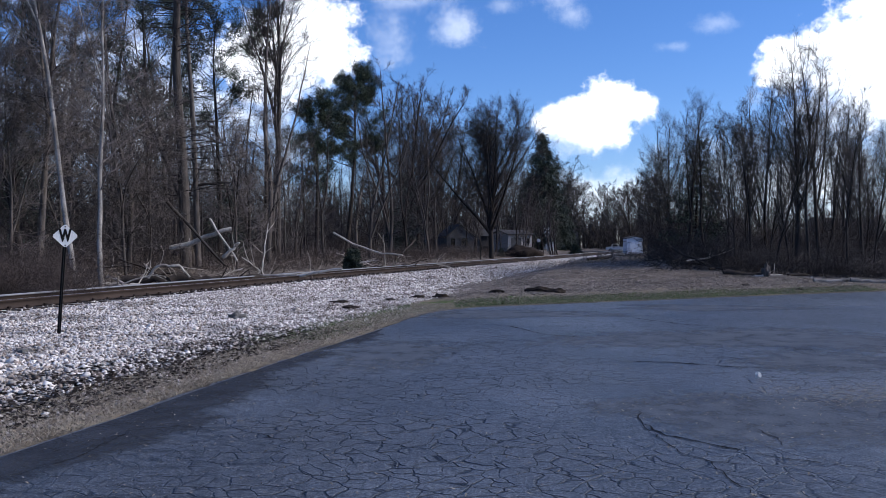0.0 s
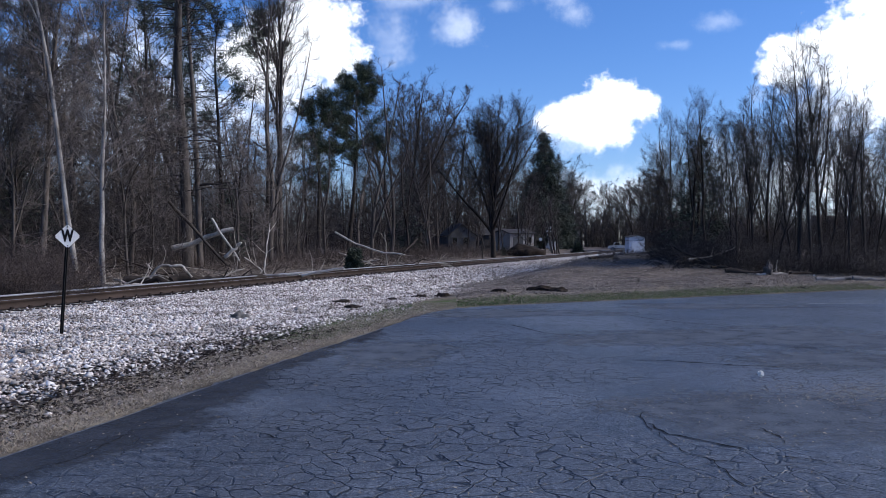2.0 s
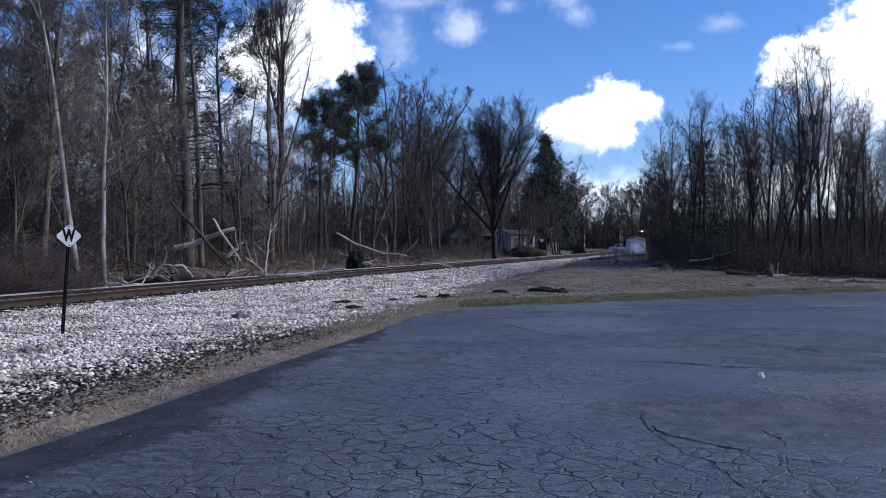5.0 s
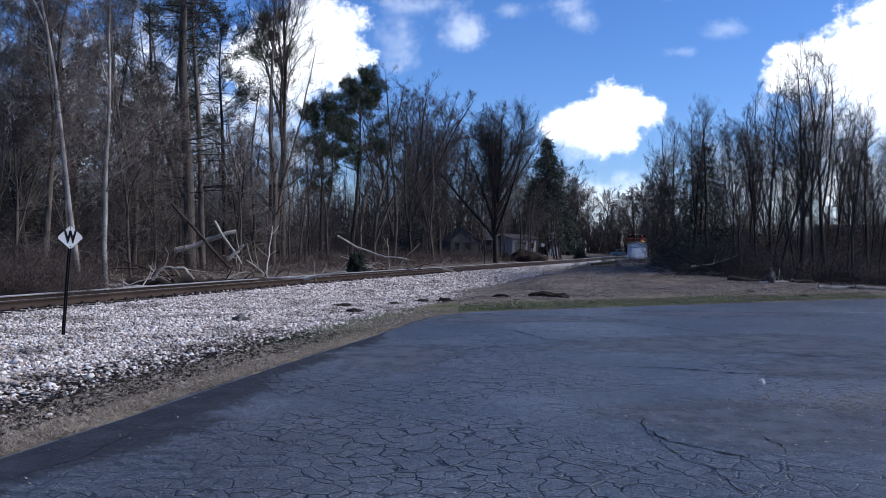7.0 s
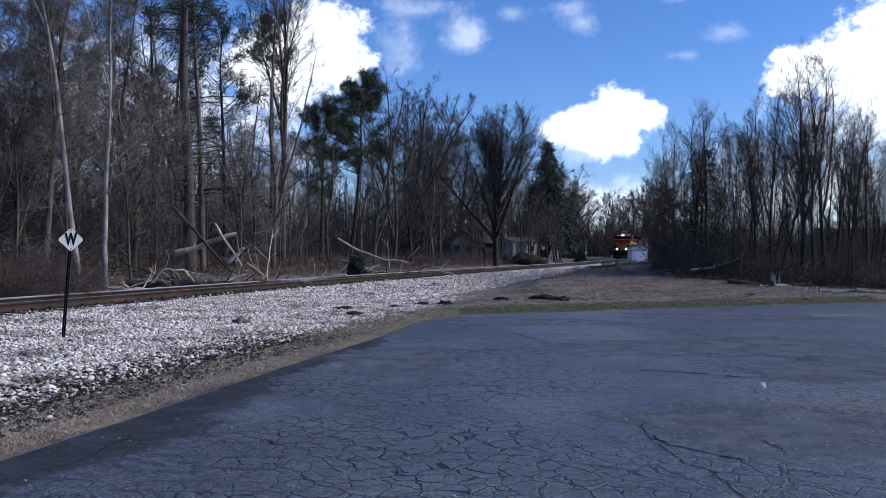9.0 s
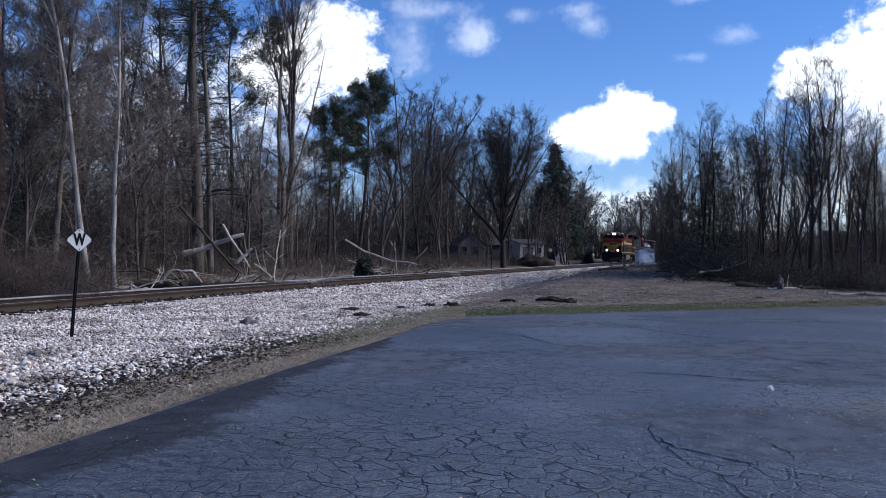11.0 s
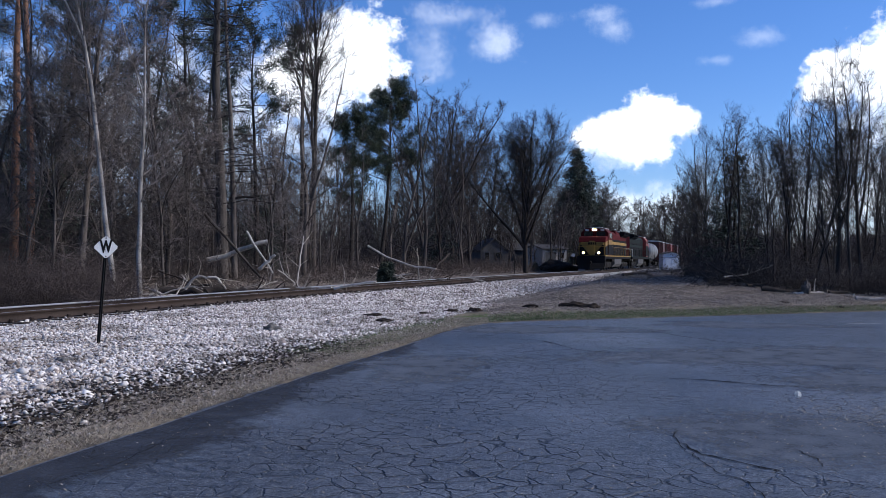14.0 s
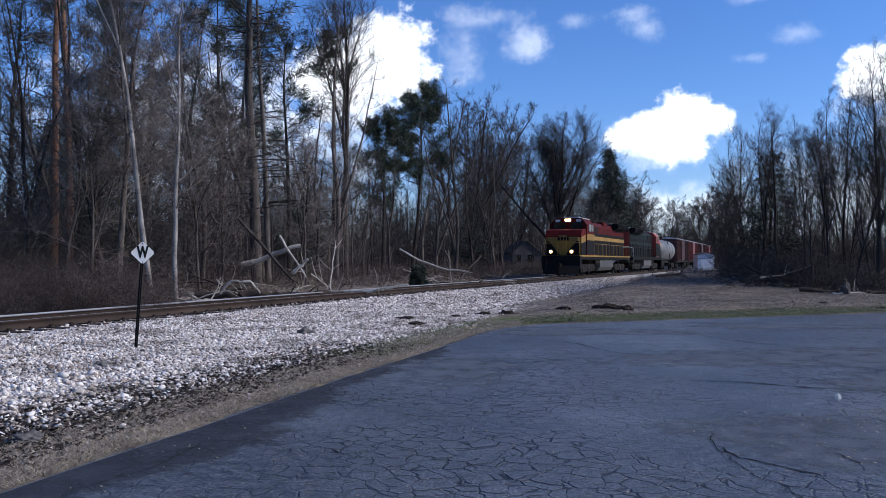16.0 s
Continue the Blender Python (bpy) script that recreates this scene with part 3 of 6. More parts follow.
def bare_tree(seed, height, girth, clear=0.25, limbs=30, spread=0.25, angle=(0.7, 1.1), branches=7, twigs=4, sprays=3, lean=0.0, forks=1, fork_angle=0.35,
              round_top=0.0, lift=0.06, bend=0.05, up=0.12, droop=0.0, fine=0.009, thick=0.36, inner=0.2):
    """Skins of the trunk and of the crown of a leafless tree: trunk, forks, limbs, branches, twigs, sprays."""
    rng = np.random.default_rng(seed)
    stems = [shoots(rng, [(0, 0, -0.3)], [(lean, 0, 1)], height, girth, 12, bend, 0.0 if lean else 0.02, 0.12)]
    if forks:
        p, w, r, _, t = offshoots(rng, *stems[0], forks, clear * 0.6, 0.6, (fork_angle * 0.7, fork_angle * 1.3), 0.25)
        stems.append(shoots(rng, p, w, height * (1 - t) * rng.uniform(0.8, 1.05, forks), r * 0.72, 10, bend * 1.4, lift * 0.6, 0.12))
    level = []
    for n, (pts, rad) in enumerate(stems):
        p, w, r, _, t = offshoots(rng, pts, rad, limbs if n == 0 else max(8, limbs // 2), clear if n == 0 else 0.12, 0.98, angle, up)
        profile = (1 - round_top) * (1.08 - 0.8 * t) + round_top * np.sqrt(np.clip(1 - (1.15 * t - 0.35) ** 2 / 0.72, 0.04, 1))
        le = height * spread * profile * rng.uniform(0.55, 1.15, len(t)) * (1 if n == 0 else 0.75)
        level.append(shoots(rng, p, w, le, np.maximum(r * thick, fine * 1.6), 5, bend * 2.4, lift - droop, 0.25))
    pts, rad = (np.concatenate([l[q] for l in level]) for q in (0, 1))
    crown = hulls(pts, rad, 4)
    for count, steps, lo, hi, share, least in ((branches, 3, 0.3, 0.55, 0.5, 1.25), (twigs, 2, 0.45, 0.8, 0.6, 1.0), (sprays, 1, 0.6, 1.1, 0.7, 0.85)):
        p, w, r, i, t = offshoots(rng, pts, rad, count, inner, 1.0, (0.35, 0.95), up)
        whole = np.linalg.norm(pts[i, -1] - pts[i, 0], axis=1)
        le = whole * rng.uniform(lo, hi, len(t)) * (1.1 - 0.45 * t) + 0.08
        pts, rad = shoots(rng, p, w, le, np.maximum(r * share, fine * least), steps, 0.16, lift * 0.8 - droop, 0.4)
        crown += hulls(pts, rad, 3)
    trunk = [h for stem in stems for h in hulls(*stem, 8)]
    return trunk, crown


def skin(pieces):
    """Vertices and faces of skins from hulls(), joined."""
    verts, faces, n = [], [], 0
    for v, f in pieces:
        if len(v):
            verts.append(v)
        n += len(v)
        faces.append(f + (n - len(v) if len(v) else n))
    sizes = sorted({f.shape[1] for f in faces})
    return np.concatenate(verts), [np.concatenate([f for f in faces if f.shape[1] == k]) for k in sizes]


def leafless(name, skins, bark, twig_mat, label, category="tree", group=""):
    """A leafless tree: an Empty at its foot with trunk and crown under it."""
    ob = tagged(empty(name), label, category, group)
    v, f = skin(skins[0])
    part("trunk", mesh_of("trunk", v, f, [bark], smooth=True), None, ob)
    v, f = skin(skins[1])
    part("crown", mesh_of("crown", v, f, [twig_mat]), None, ob)
    return ob


def tree_object(name, stems, limb, twig, bark, twig_mat, label, category="tree", extra=None, extra_mat=None):
    """A conifer: an Empty at the foot of the trunk with trunk, crown of limbs and foliage under it."""
    ob = tagged(empty(name), label, category)
    v, f = joined(*(chain(stem, 8) for stem in stems))
    part("trunk", mesh_of("trunk", v, f, [bark], smooth=True), None, ob)
    v, f = joined(tubes(limb, 4), tubes(twig, 3))
    part("crown", mesh_of("crown", v, f, [twig_mat]), None, ob)
    part("foliage", mesh_of("foliage", extra[0], extra[1], [extra_mat]), None, ob)
    return ob


def tufts(rng, points, ways, count, length, width, spread):
    """Needle sprays: narrow bent blades fanned round each twig end."""
    n = len(points) * count
    p = np.repeat(points, count, 0) + rng.normal(0, spread, (n, 3))
    w = np.repeat(ways, count, 0) + rng.normal(0, 0.75, (n, 3))
    w /= np.linalg.norm(w, axis=1, keepdims=True)
    u = np.cross(w, rng.normal(0, 1, (n, 3)))
    u /= np.linalg.norm(u, axis=1, keepdims=True)
    l = length * rng.uniform(0.6, 1.3, (n, 1))
    wd = width * rng.uniform(0.7, 1.3, (n, 1))
    up = np.cross(u, w) * l * 0.15
    v = np.stack([p - u * wd, p + u * wd, p + w * l * 0.55 + u * wd * 1.2 + up, p + w * l * 0.55 - u * wd * 1.2 + up, p + w * l], 1).reshape(-1, 3)
    i = np.arange(n) * 5
    return v, [np.stack([i + 3, i + 2, i + 4], 1), np.stack([i, i + 1, i + 2, i + 3], 1)]


def pine(seed, height, girth, clear=0.55, limbs=26, reach=3.2, lean=0.0, dead=14, tuft=26, crown_shape=1.0):
    rng = np.random.default_rng(seed)
    trunk = branch(rng, (0, 0, -0.3), (lean, 0, 1), height, girth, 12, 0.03, 0.03, 0.15)
    limb, twig, ends, ways = [], [], [], []
    for i in range(dead):
        p, w, r = along(trunk, rng.uniform(0.15, clear + 0.1))
        limb += branch(rng, p, side_way(rng, w, 1.45), rng.uniform(0.6, 1.0) * reach * 0.8, 0.03, 4, 0.1, -0.02, 0.2)
        b = limb[-4:]
        for _ in range(4):
            p2, w2, r2 = along(b, rng.uniform(0.3, 1))
            twig += branch(rng, p2, side_way(rng, w2, 0.8), rng.uniform(0.3, 0.9), 0.011, 2, 0.2, 0, 0.5)
    for i in range(limbs):
        t = clear + (0.99 - clear) * (i + rng.random()) / limbs
        p, w, r = along(trunk, t)
        k = (t - clear) / (1 - clear)
        le = reach * (0.55 + 0.6 * math.sin(math.pi * min(1, 0.25 + 0.75 * k) ** crown_shape)) * rng.uniform(0.55, 1.1)
        b = branch(rng, p, side_way(rng, w, 1.25 - 0.6 * k), le, max(0.02, r * 0.4), 5, 0.12, 0.05, 0.25)
        limb += b
        for _ in range(6):
            p2, w2, r2 = along(b, rng.uniform(0.35, 1))
            c = branch(rng, p2, side_way(rng, w2, 0.8, 0.1), le * rng.uniform(0.15, 0.35), 0.014, 2, 0.15, 0.08, 0.5)
            twig += c
            for t3 in (0.5, 1.0):
                p3, w3, _ = along(c, t3 * 0.999)
                ends.append(p3)
                ways.append(w3)
    leaf = tufts(rng, np.array(ends), np.array(ways), int(tuft * 1.5), 0.34, 0.012, 0.17)
    return [trunk], limb, twig, leaf


def spruce(seed, height, width, tuft=12, girth=0.2, blade=(0.24, 0.02, 0.1)):
    rng = np.random.default_rng(seed)
    trunk = branch(rng, (0, 0, -0.3), (0, 0, 1), height, girth, 10, 0.01, 0.02, 0.08)
    limb, ends, ways = [], [], []
    rows = max(14, int(height * 2.2))
    for i in range(rows):
        t = 0.05 + 0.94 * i / rows
        for k in range(7):
            p, w, r = along(trunk, min(0.999, t + rng.uniform(-0.01, 0.01)))
            a = rng.uniform(0, 6.28)
            le = width * (1 - t) ** 0.85 * rng.uniform(0.65, 1.15) + 0.12
            b = branch(rng, p, (math.cos(a), math.sin(a), 0.05), le, 0.02, 4, 0.06, -0.06, 0.3)
            limb += b
            for q in np.linspace(0.25, 0.999, max(3, int(le * 3.2))):
                p2, w2, _ = along(b, q)
                ends.append(p2)
                ways.append(w2 + np.array([0, 0, -0.35]))
    leaf = tufts(rng, np.array(ends), np.array(ways), tuft, *blade)
    return [trunk], limb, [], leaf


def sees(px, py):
    """Direction over the land of a point px, py of the opening view: x per metre ahead, height per metre ahead."""
    return (px - 784) / 1429, (433 - py) / 1429


def stand(px, y):
    x = (px - 784) / 1429 * y
    return pose(x, y, float(ground_z(x, y)))


def plant(ob, px, y, turn=0.0, size=1.0, copy=True):
    x = (px - 784) / 1429 * y
    m = pose(x, y, float(ground_z(x, y)) - 0.02, 0, 0, turn) @ Matrix.Scale(size, 4)
    if not copy:
        ob.matrix_basis = m
        return ob
    return copy_thing(ob, m)


def brush(name, seed, count, place, height, mat, label, radius=0.009, kids=3, category="brush", mess=0.35, sag=0.0):
    """A thicket of thin leafless stems, more than one could count."""
    rng = np.random.default_rng(seed)
    xy = np.array([place(rng) for _ in range(count)], float)
    base = np.c_[xy, ground_z(xy[:, 0], xy[:, 1]) - 0.05]
    h = height * rng.uniform(0.35, 1.15, count)
    way = np.c_[rng.normal(0, mess, (count, 2)), np.ones(count)]
    stems = shoots(rng, base, way, h, radius * rng.uniform(0.7, 1.5, count), 4, 0.1 + mess * 0.35, -sag, 0.35)
    pieces = hulls(*stems, 3)
    p, w, r, i, t = offshoots(rng, *stems, kids, 0.2, 0.97, (0.4, 1.15), 0.0)
    side = shoots(rng, p, w, h[i] * rng.uniform(0.2, 0.55, len(t)), radius * 0.75, 2, 0.2, -sag, 0.5)
    pieces += hulls(*side, 3)
    p, w, r, i, t = offshoots(rng, *side, 2, 0.2, 0.95, (0.4, 1.0), 0.05)
    pieces += hulls(*shoots(rng, p, w, height * rng.uniform(0.08, 0.22, len(t)), radius * 0.6, 1, 0.1, 0.0, 0.5), 3)
    v, f = skin(pieces)
    return tagged(part(name, mesh_of(name, v, f, [mat]), None), label, category, kind="stuff")


def ahead(px, y):
    return (px - 784) / 1429 * y, y


def woods():
    rng = np.random.default_rng(11)
    group = "leafless trees of the wood"
    # tangled trees of the wood beyond the track: height, girth, clear, limbs, spread, angle, forks, lift, droop, bark, twig, label
    specs = [
        (17, 0.17, 0.12, 34, 0.2, (0.8, 1.3), 1, 0.03, 0.0, BARK_GREY, TWIG, "tall slender leafless tree with grey bark"),
        (15, 0.13, 0.08, 34, 0.24, (0.6, 1.1), 2, 0.04, 0.0, BARK_DARK, TWIG, "slim leafless tree with dark forked trunk"),
        (18, 0.21, 0.15, 32, 0.27, (0.8, 1.35), 2, 0.02, 0.02, BARK_GREY, TWIG, "large leafless hardwood with spreading grey limbs"),
        (12, 0.09, 0.05, 36, 0.26, (0.7, 1.2), 1, 0.03, 0.02, BARK_GREY, TWIG_TAN, "young leafless tree with tan twigs"),
        (11, 0.08, 0.04, 34, 0.28, (0.6, 1.2), 1, 0.04, 0.03, BARK_DARK, TWIG, "thin young leafless tree with dark bark"),
        (14, 0.13, 0.08, 36, 0.26, (0.9, 1.4), 1, 0.02, 0.03, BARK_DARK, TWIG_TAN, "leafless tree with dark bark and tan twigs")]
    kinds = [leafless("bare_tree", bare_tree(100 + n, h, g, c, l - 8, sp, a, 5, 3, 2, forks=fk, lift=li, droop=dr, bend=0.06, fine=0.0095), bark, tw, label, group=group)
             for n, (h, g, c, l, sp, a, fk, li, dr, bark, tw, label) in enumerate(specs)]
    # upswept trees of the wood beyond the lot, all drawn 12 m tall
    slim = [leafless("bare_tree", bare_tree(130 + n, 12, g, c, 22, sp * 1.3, a, 5, 4, 2, forks=fk, fork_angle=0.36, lift=0.07, bend=0.045, up=0.15, fine=0.0065, lean=le, round_top=0.4), BARK_DARK, TWIG, label, group="trees beyond the lot")
            for n, (g, c, sp, a, fk, le, label) in enumerate([
                (0.11, 0.3, 0.2, (0.4, 0.8), 2, 0.0, "slim dark leafless tree with an upswept crown"),
                (0.09, 0.2, 0.24, (0.4, 0.85), 3, 0.05, "many-stemmed leafless tree with fine twigs"),
                (0.13, 0.35, 0.26, (0.5, 0.9), 2, -0.04, "leafless tree with a wide fine crown"),
                (0.08, 0.12, 0.3, (0.5, 1.0), 4, 0.0, "bushy leafless tree forking from the ground")])]
    spots = []
    while len(spots) < 68:
        y = rng.uniform(24, 95)
        d = -rng.uniform(8.5, 12 + 0.35 * y)
        x = float(track_at(y)) + d / 0.952
        px = 784 + 1429 * x / y
        if -160 < px < 840 and all((x - a) ** 2 + (y - b) ** 2 > 3.0 for a, b, _, _ in spots):
            k = int(rng.choice(6, p=[0.22, 0.18, 0.12, 0.2, 0.1, 0.18]))
            grown = np.interp(px, [0, 480, 560, 680, 840], [1.0, 0.95, 0.85, 0.9, 0.8]) * (0.9 if y < 40 else 1.0) * rng.uniform(0.85, 1.1)
            spots.append((x, y, kinds[k], grown))
    # skyline of the wood beyond the lot, as heights over the eye per metre ahead
    right = []
    while len(right) < 42:
        px = 1150 + 550 * rng.random()
        near = np.interp(px, [1140, 1200, 1300, 1568, 1700], [54, 42, 35, 34, 33])
        y = near + 22 * rng.random() ** 1.5
        x = (px - 784) / 1429 * y
        if all((x - a) ** 2 + (y - b) ** 2 > 1.5 for a, b, _, _ in right):
            top = np.interp(px, [1140, 1180, 1240, 1300, 1360, 1400, 1440, 1490, 1530, 1700], [0.12, 0.17, 0.2, 0.222, 0.228, 0.232, 0.235, 0.22, 0.2, 0.225])
            k = int(rng.choice(4, p=[0.34, 0.26, 0.2, 0.2])) if px > 1190 else int(rng.choice([1, 3]))
            right.append((x, y, slim[k], (top * y + 1.1) / 12.0 * rng.uniform(0.74, 1.0)))
    # the two that stand above it, and those that close its near end
    for px, y, k, tall in ((1408, 37, 2, 11.0), (1432, 36, 0, 11.6), (1452, 38, 2, 11.2), (1330, 37, 0, 9.2), (1290, 38, 1, 9.0), (1546, 37, 1, 9.2), (1500, 36, 0, 9.0), (1152, 52, 3, 8.6), (1172, 48, 1, 9.2), (1196, 45, 3, 9.0), (1216, 42, 2, 9.2), (1184, 54, 2, 10.4), (1370, 36, 1, 9.6)):
        right.append((*ahead(px, y), slim[k], tall / 11.7))
    used = set()
    for x, y, kind, size in spots + right:
        m = pose(x, y, float(ground_z(x, y)) - 0.03, rng.normal(0, 2.5), rng.normal(0, 2.5), rng.uniform(0, 360)) @ Matrix.Scale(size, 4)
        last = kind
        if kind in used:
            last = copy_thing(kind, m)
        else:
            used.add(kind)
            kind.matrix_basis = m
    # round crowns at the end of the line and behind the houses
    crowns = [leafless("bare_tree", bare_tree(150 + n, 15, 0.26, 0.2, 24, 0.27, (0.5, 1.1), 5, 4, 3, forks=4, fork_angle=0.6, lift=0.03, bend=0.05, round_top=0.9, up=0.08, fine=0.013), BARK_DARK, TWIG, "distant leafless tree with a rounded fine crown", group="distant trees") for n in range(3)]
    far = [(px, y) for px, y in ((1010, 190), (1040, 215), (1060, 235), (1085, 205), (1105, 240), (1125, 215), (985, 225), (1022, 250), (1075, 255), (1140, 190), (1160, 160), (1118, 170), (1150, 130), (1000, 170),
                                  (925, 150), (900, 165), (945, 180), (975, 175), (880, 140), (835, 130), (800, 125), (770, 120), (740, 112), (715, 105), (820, 150), (785, 140), (750, 135), (690, 98))]
    for n, (px, y) in enumerate(far):
        x, y = ahead(px, y)
        tall = np.interp(px, [690, 760, 800, 830, 990, 1030, 1110, 1160], [0.2, 0.17, 0.14, 0.125, 0.1, 0.08, 0.07, 0.11]) * y + 1.5
        m = pose(x, y, float(ground_z(x, y)) - 0.05, 0, 0, rng.uniform(0, 360)) @ Matrix.Scale(tall / 17.0 * rng.uniform(0.85, 1.05), 4)
        if n < 3:
            crowns[n].matrix_basis = m
        else:
            copy_thing(crowns[n % 3], m)
    return last


def single_trees():
    """Trees that stand out of the wood."""
    for seed, px, y, tall, lean, twig, label in ((31, 137, 27, 19, -0.125, TWIG_TAN, "tall pale-barked tree leaning at the edge of the wood"), (32, 180, 26.5, 12, -0.09, TWIG_TAN, "pale-barked tree with a leaning lit trunk")):
        t = leafless("bare_tree", bare_tree(seed, tall, 0.1, 0.3, 34, 0.2, (0.7, 1.3), 5, 3, 3, lean=lean, bend=0.036, lift=0.02), BARK_PALE, twig, label, group="pale trees")
        plant(t, px, y, 0, 1, False)
    t = leafless("bare_tree", bare_tree(33, 13, 0.15, 0.3, 34, 0.26, (0.8, 1.4), 5, 4, 3, lean=0.1, lift=0.02, droop=0.02), BARK_GREY, TWIG_TAN, "brown leaning tree at the edge of the wood")
    plant(t, 65, 30, 0, 1, False)
    for seed, px, y, tall in ((34, 20, 29, 9), (35, 110, 31, 10), (36, 225, 33, 9.5), (37, 262, 36, 8.5), (38, -40, 29, 9), (39, 420, 42, 9)):
        t = leafless("bare_tree", bare_tree(seed, tall, 0.07, 0.1, 26, 0.34, (0.7, 1.4), 5, 4, 3, forks=2, lift=0.02, droop=0.02, bend=0.08), BARK_GREY, TWIG_TAN, "small crooked tree with tangled tan twigs", group="small trees at the wood's edge")
        plant(t, px, y, 0, 1, False)
    # the dead pine with bare whorls of branches
    a = pine(41, 24, 0.3, 0.52, 20, 4.2, dead=64, tuft=16)
    t = tree_object("pine_tree", *a[:3], BARK_GREY, TWIG, "tall pine with dead bare lower branches", extra=a[3], extra_mat=NEEDLE_DARK)
    plant(t, 330, 40, 0, 1, False)
    a = pine(40, 21, 0.17, 0.6, 12, 3.6, dead=46, tuft=14)
    t = tree_object("pine_tree", *a[:3], BARK_GREY, TWIG, "slimmer pine with dead whorled branches beside a larger one", extra=a[3], extra_mat=NEEDLE_DARK)
    plant(t, 352, 41, 0, 1, False)
    a = pine(42, 17.5, 0.2, 0.8, 9, 1.9, lean=0.0, dead=22, tuft=24)
    t = tree_object("pine_tree", *a[:3], BARK_DARK, TWIG, "slim pine with a sparse tuft of needles on top", extra=a[3], extra_mat=NEEDLE)
    plant(t, 470, 58, 0, 1, False)
    # the tall vase-shaped tree before the cloud
    t = leafless("bare_tree", bare_tree(43, 20.5, 0.24, 0.56, 22, 0.27, (0.5, 0.9), 6, 4, 2, forks=5, fork_angle=0.42, lift=0.05, round_top=0.6, bend=0.035, fine=0.0105), BARK_GREY, TWIG, "tall leafless tree with a vase-shaped crown")
    plant(t, 492, 55, 40, 1, False)
    # dense dark pine
    a = pine(44, 17.0, 0.24, 0.5, 46, 3.4, lean=0.05, dead=14, tuft=44, crown_shape=0.8)
    t = tree_object("pine_tree", *a[:3], BARK_DARK, TWIG, "dark green pine with a dense irregular crown", extra=a[3], extra_mat=NEEDLE)
    plant(t, 612, 76, 0, 1, False)
    a = pine(45, 13.0, 0.2, 0.45, 30, 3.2, dead=12, tuft=36)
    t = tree_object("pine_tree", *a[:3], BARK_DARK, TWIG, "dark pine with a spreading lower crown", extra=a[3], extra_mat=NEEDLE)
    plant(t, 560, 70, 90, 1, False)
    # pines at the outer edge of the wood
    rows = ((-55, 32, 0.0, 23, 0.5), (-30, 34, 0.08, 23, 0.5), (20, 46, 0.0, 17, 0.32), (110, 52, 0.0, 18, 0.36), (205, 50, 0.0, 17, 0.4), (262, 47, 0.0, 17, 0.42),
            (300, 56, 0.0, 19, 0.36), (390, 54, 0.0, 16.5, 0.5), (-140, 42, 0.0, 18, 0.34))
    for n, (px, y, lean, tall, clear) in enumerate(rows):
        a = pine(46 + n, tall, 0.19, clear, 30, 3.4, lean=lean, dead=14, tuft=16)
        t = tree_object("pine_tree", *a[:3], BARK_PINE if n < 2 else BARK_DARK, TWIG, "tall pine with a bare orange trunk" if n < 2 else "tall pine with dark needles high in the wood", extra=a[3], extra_mat=NEEDLE_DARK)
        plant(t, px, y, 30 * n, 1, False)
    # the round maple
    t = leafless("bare_tree", bare_tree(61, 15.6, 0.3, 0.22, 26, 0.34, (0.3, 0.75), 6, 4, 3, forks=16, fork_angle=0.6, lift=0.035, thick=0.34, round_top=0.8, bend=0.026, up=0.12, fine=0.0115, inner=0.12), BARK_DARK, TWIG, "round leafless maple with a dense upswept crown")
    plant(t, 870, 84, 0, 1.0, False)
    a = spruce(62, 22.0, 7.2, 10, 0.25, (0.55, 0.04, 0.3))
    t = tree_object("spruce_tree", *a[:3], BARK_DARK, TWIG, "dark narrow spruce behind the sheds", extra=a[3], extra_mat=NEEDLE_DARK)
    plant(t, 960, 150, 0, 1, False)
    # one dark cedar inside the wood beyond the lot
    a = spruce(63, 8.6, 2.7, 6, 0.15, (0.34, 0.026, 0.18))
    t = tree_object("cedar_tree", *a[:3], BARK_DARK, TWIG, "dark brownish cedar among leafless trees", extra=a[3], extra_mat=NEEDLE_DARK)
    plant(t, 1232, 43, 0, 0.8, False)
    # dark cedars under the tall trees
    for seed, px, y, tall, wide, tuft in ((73, 28, 37, 7.0, 2.4, 9), (74, -60, 36, 8.0, 2.6, 9), (75, 718, 84, 9.0, 2.6, 6), (76, 402, 60, 6.0, 2.2, 7), (77, 1000, 165, 10.0, 3.6, 6)):
        a = spruce(seed, tall, wide, tuft, 0.12, (0.34, 0.024, 0.18))
        t = tree_object("cedar_tree", *a[:3], BARK_DARK, TWIG, "dark cedar standing under leafless trees", extra=a[3], extra_mat=NEEDLE_DARK)
        plant(t, px, y, 0, 1, False)
    # small conifers by the track
    a = spruce(71, 1.7, 0.75, 30, 0.04, (0.16, 0.014, 0.05))
    t = tree_object("cedar_shrub", *a[:3], BARK_DARK, TWIG, "small dark cedar shrub beside the track", "shrub", extra=a[3], extra_mat=NEEDLE_DARK)
    plant(t, 625, 46, 0, 1, False)
    plant(t, 1019, 128, 50, 1.35)
    plant(t, 887, 92, 90, 0.7)


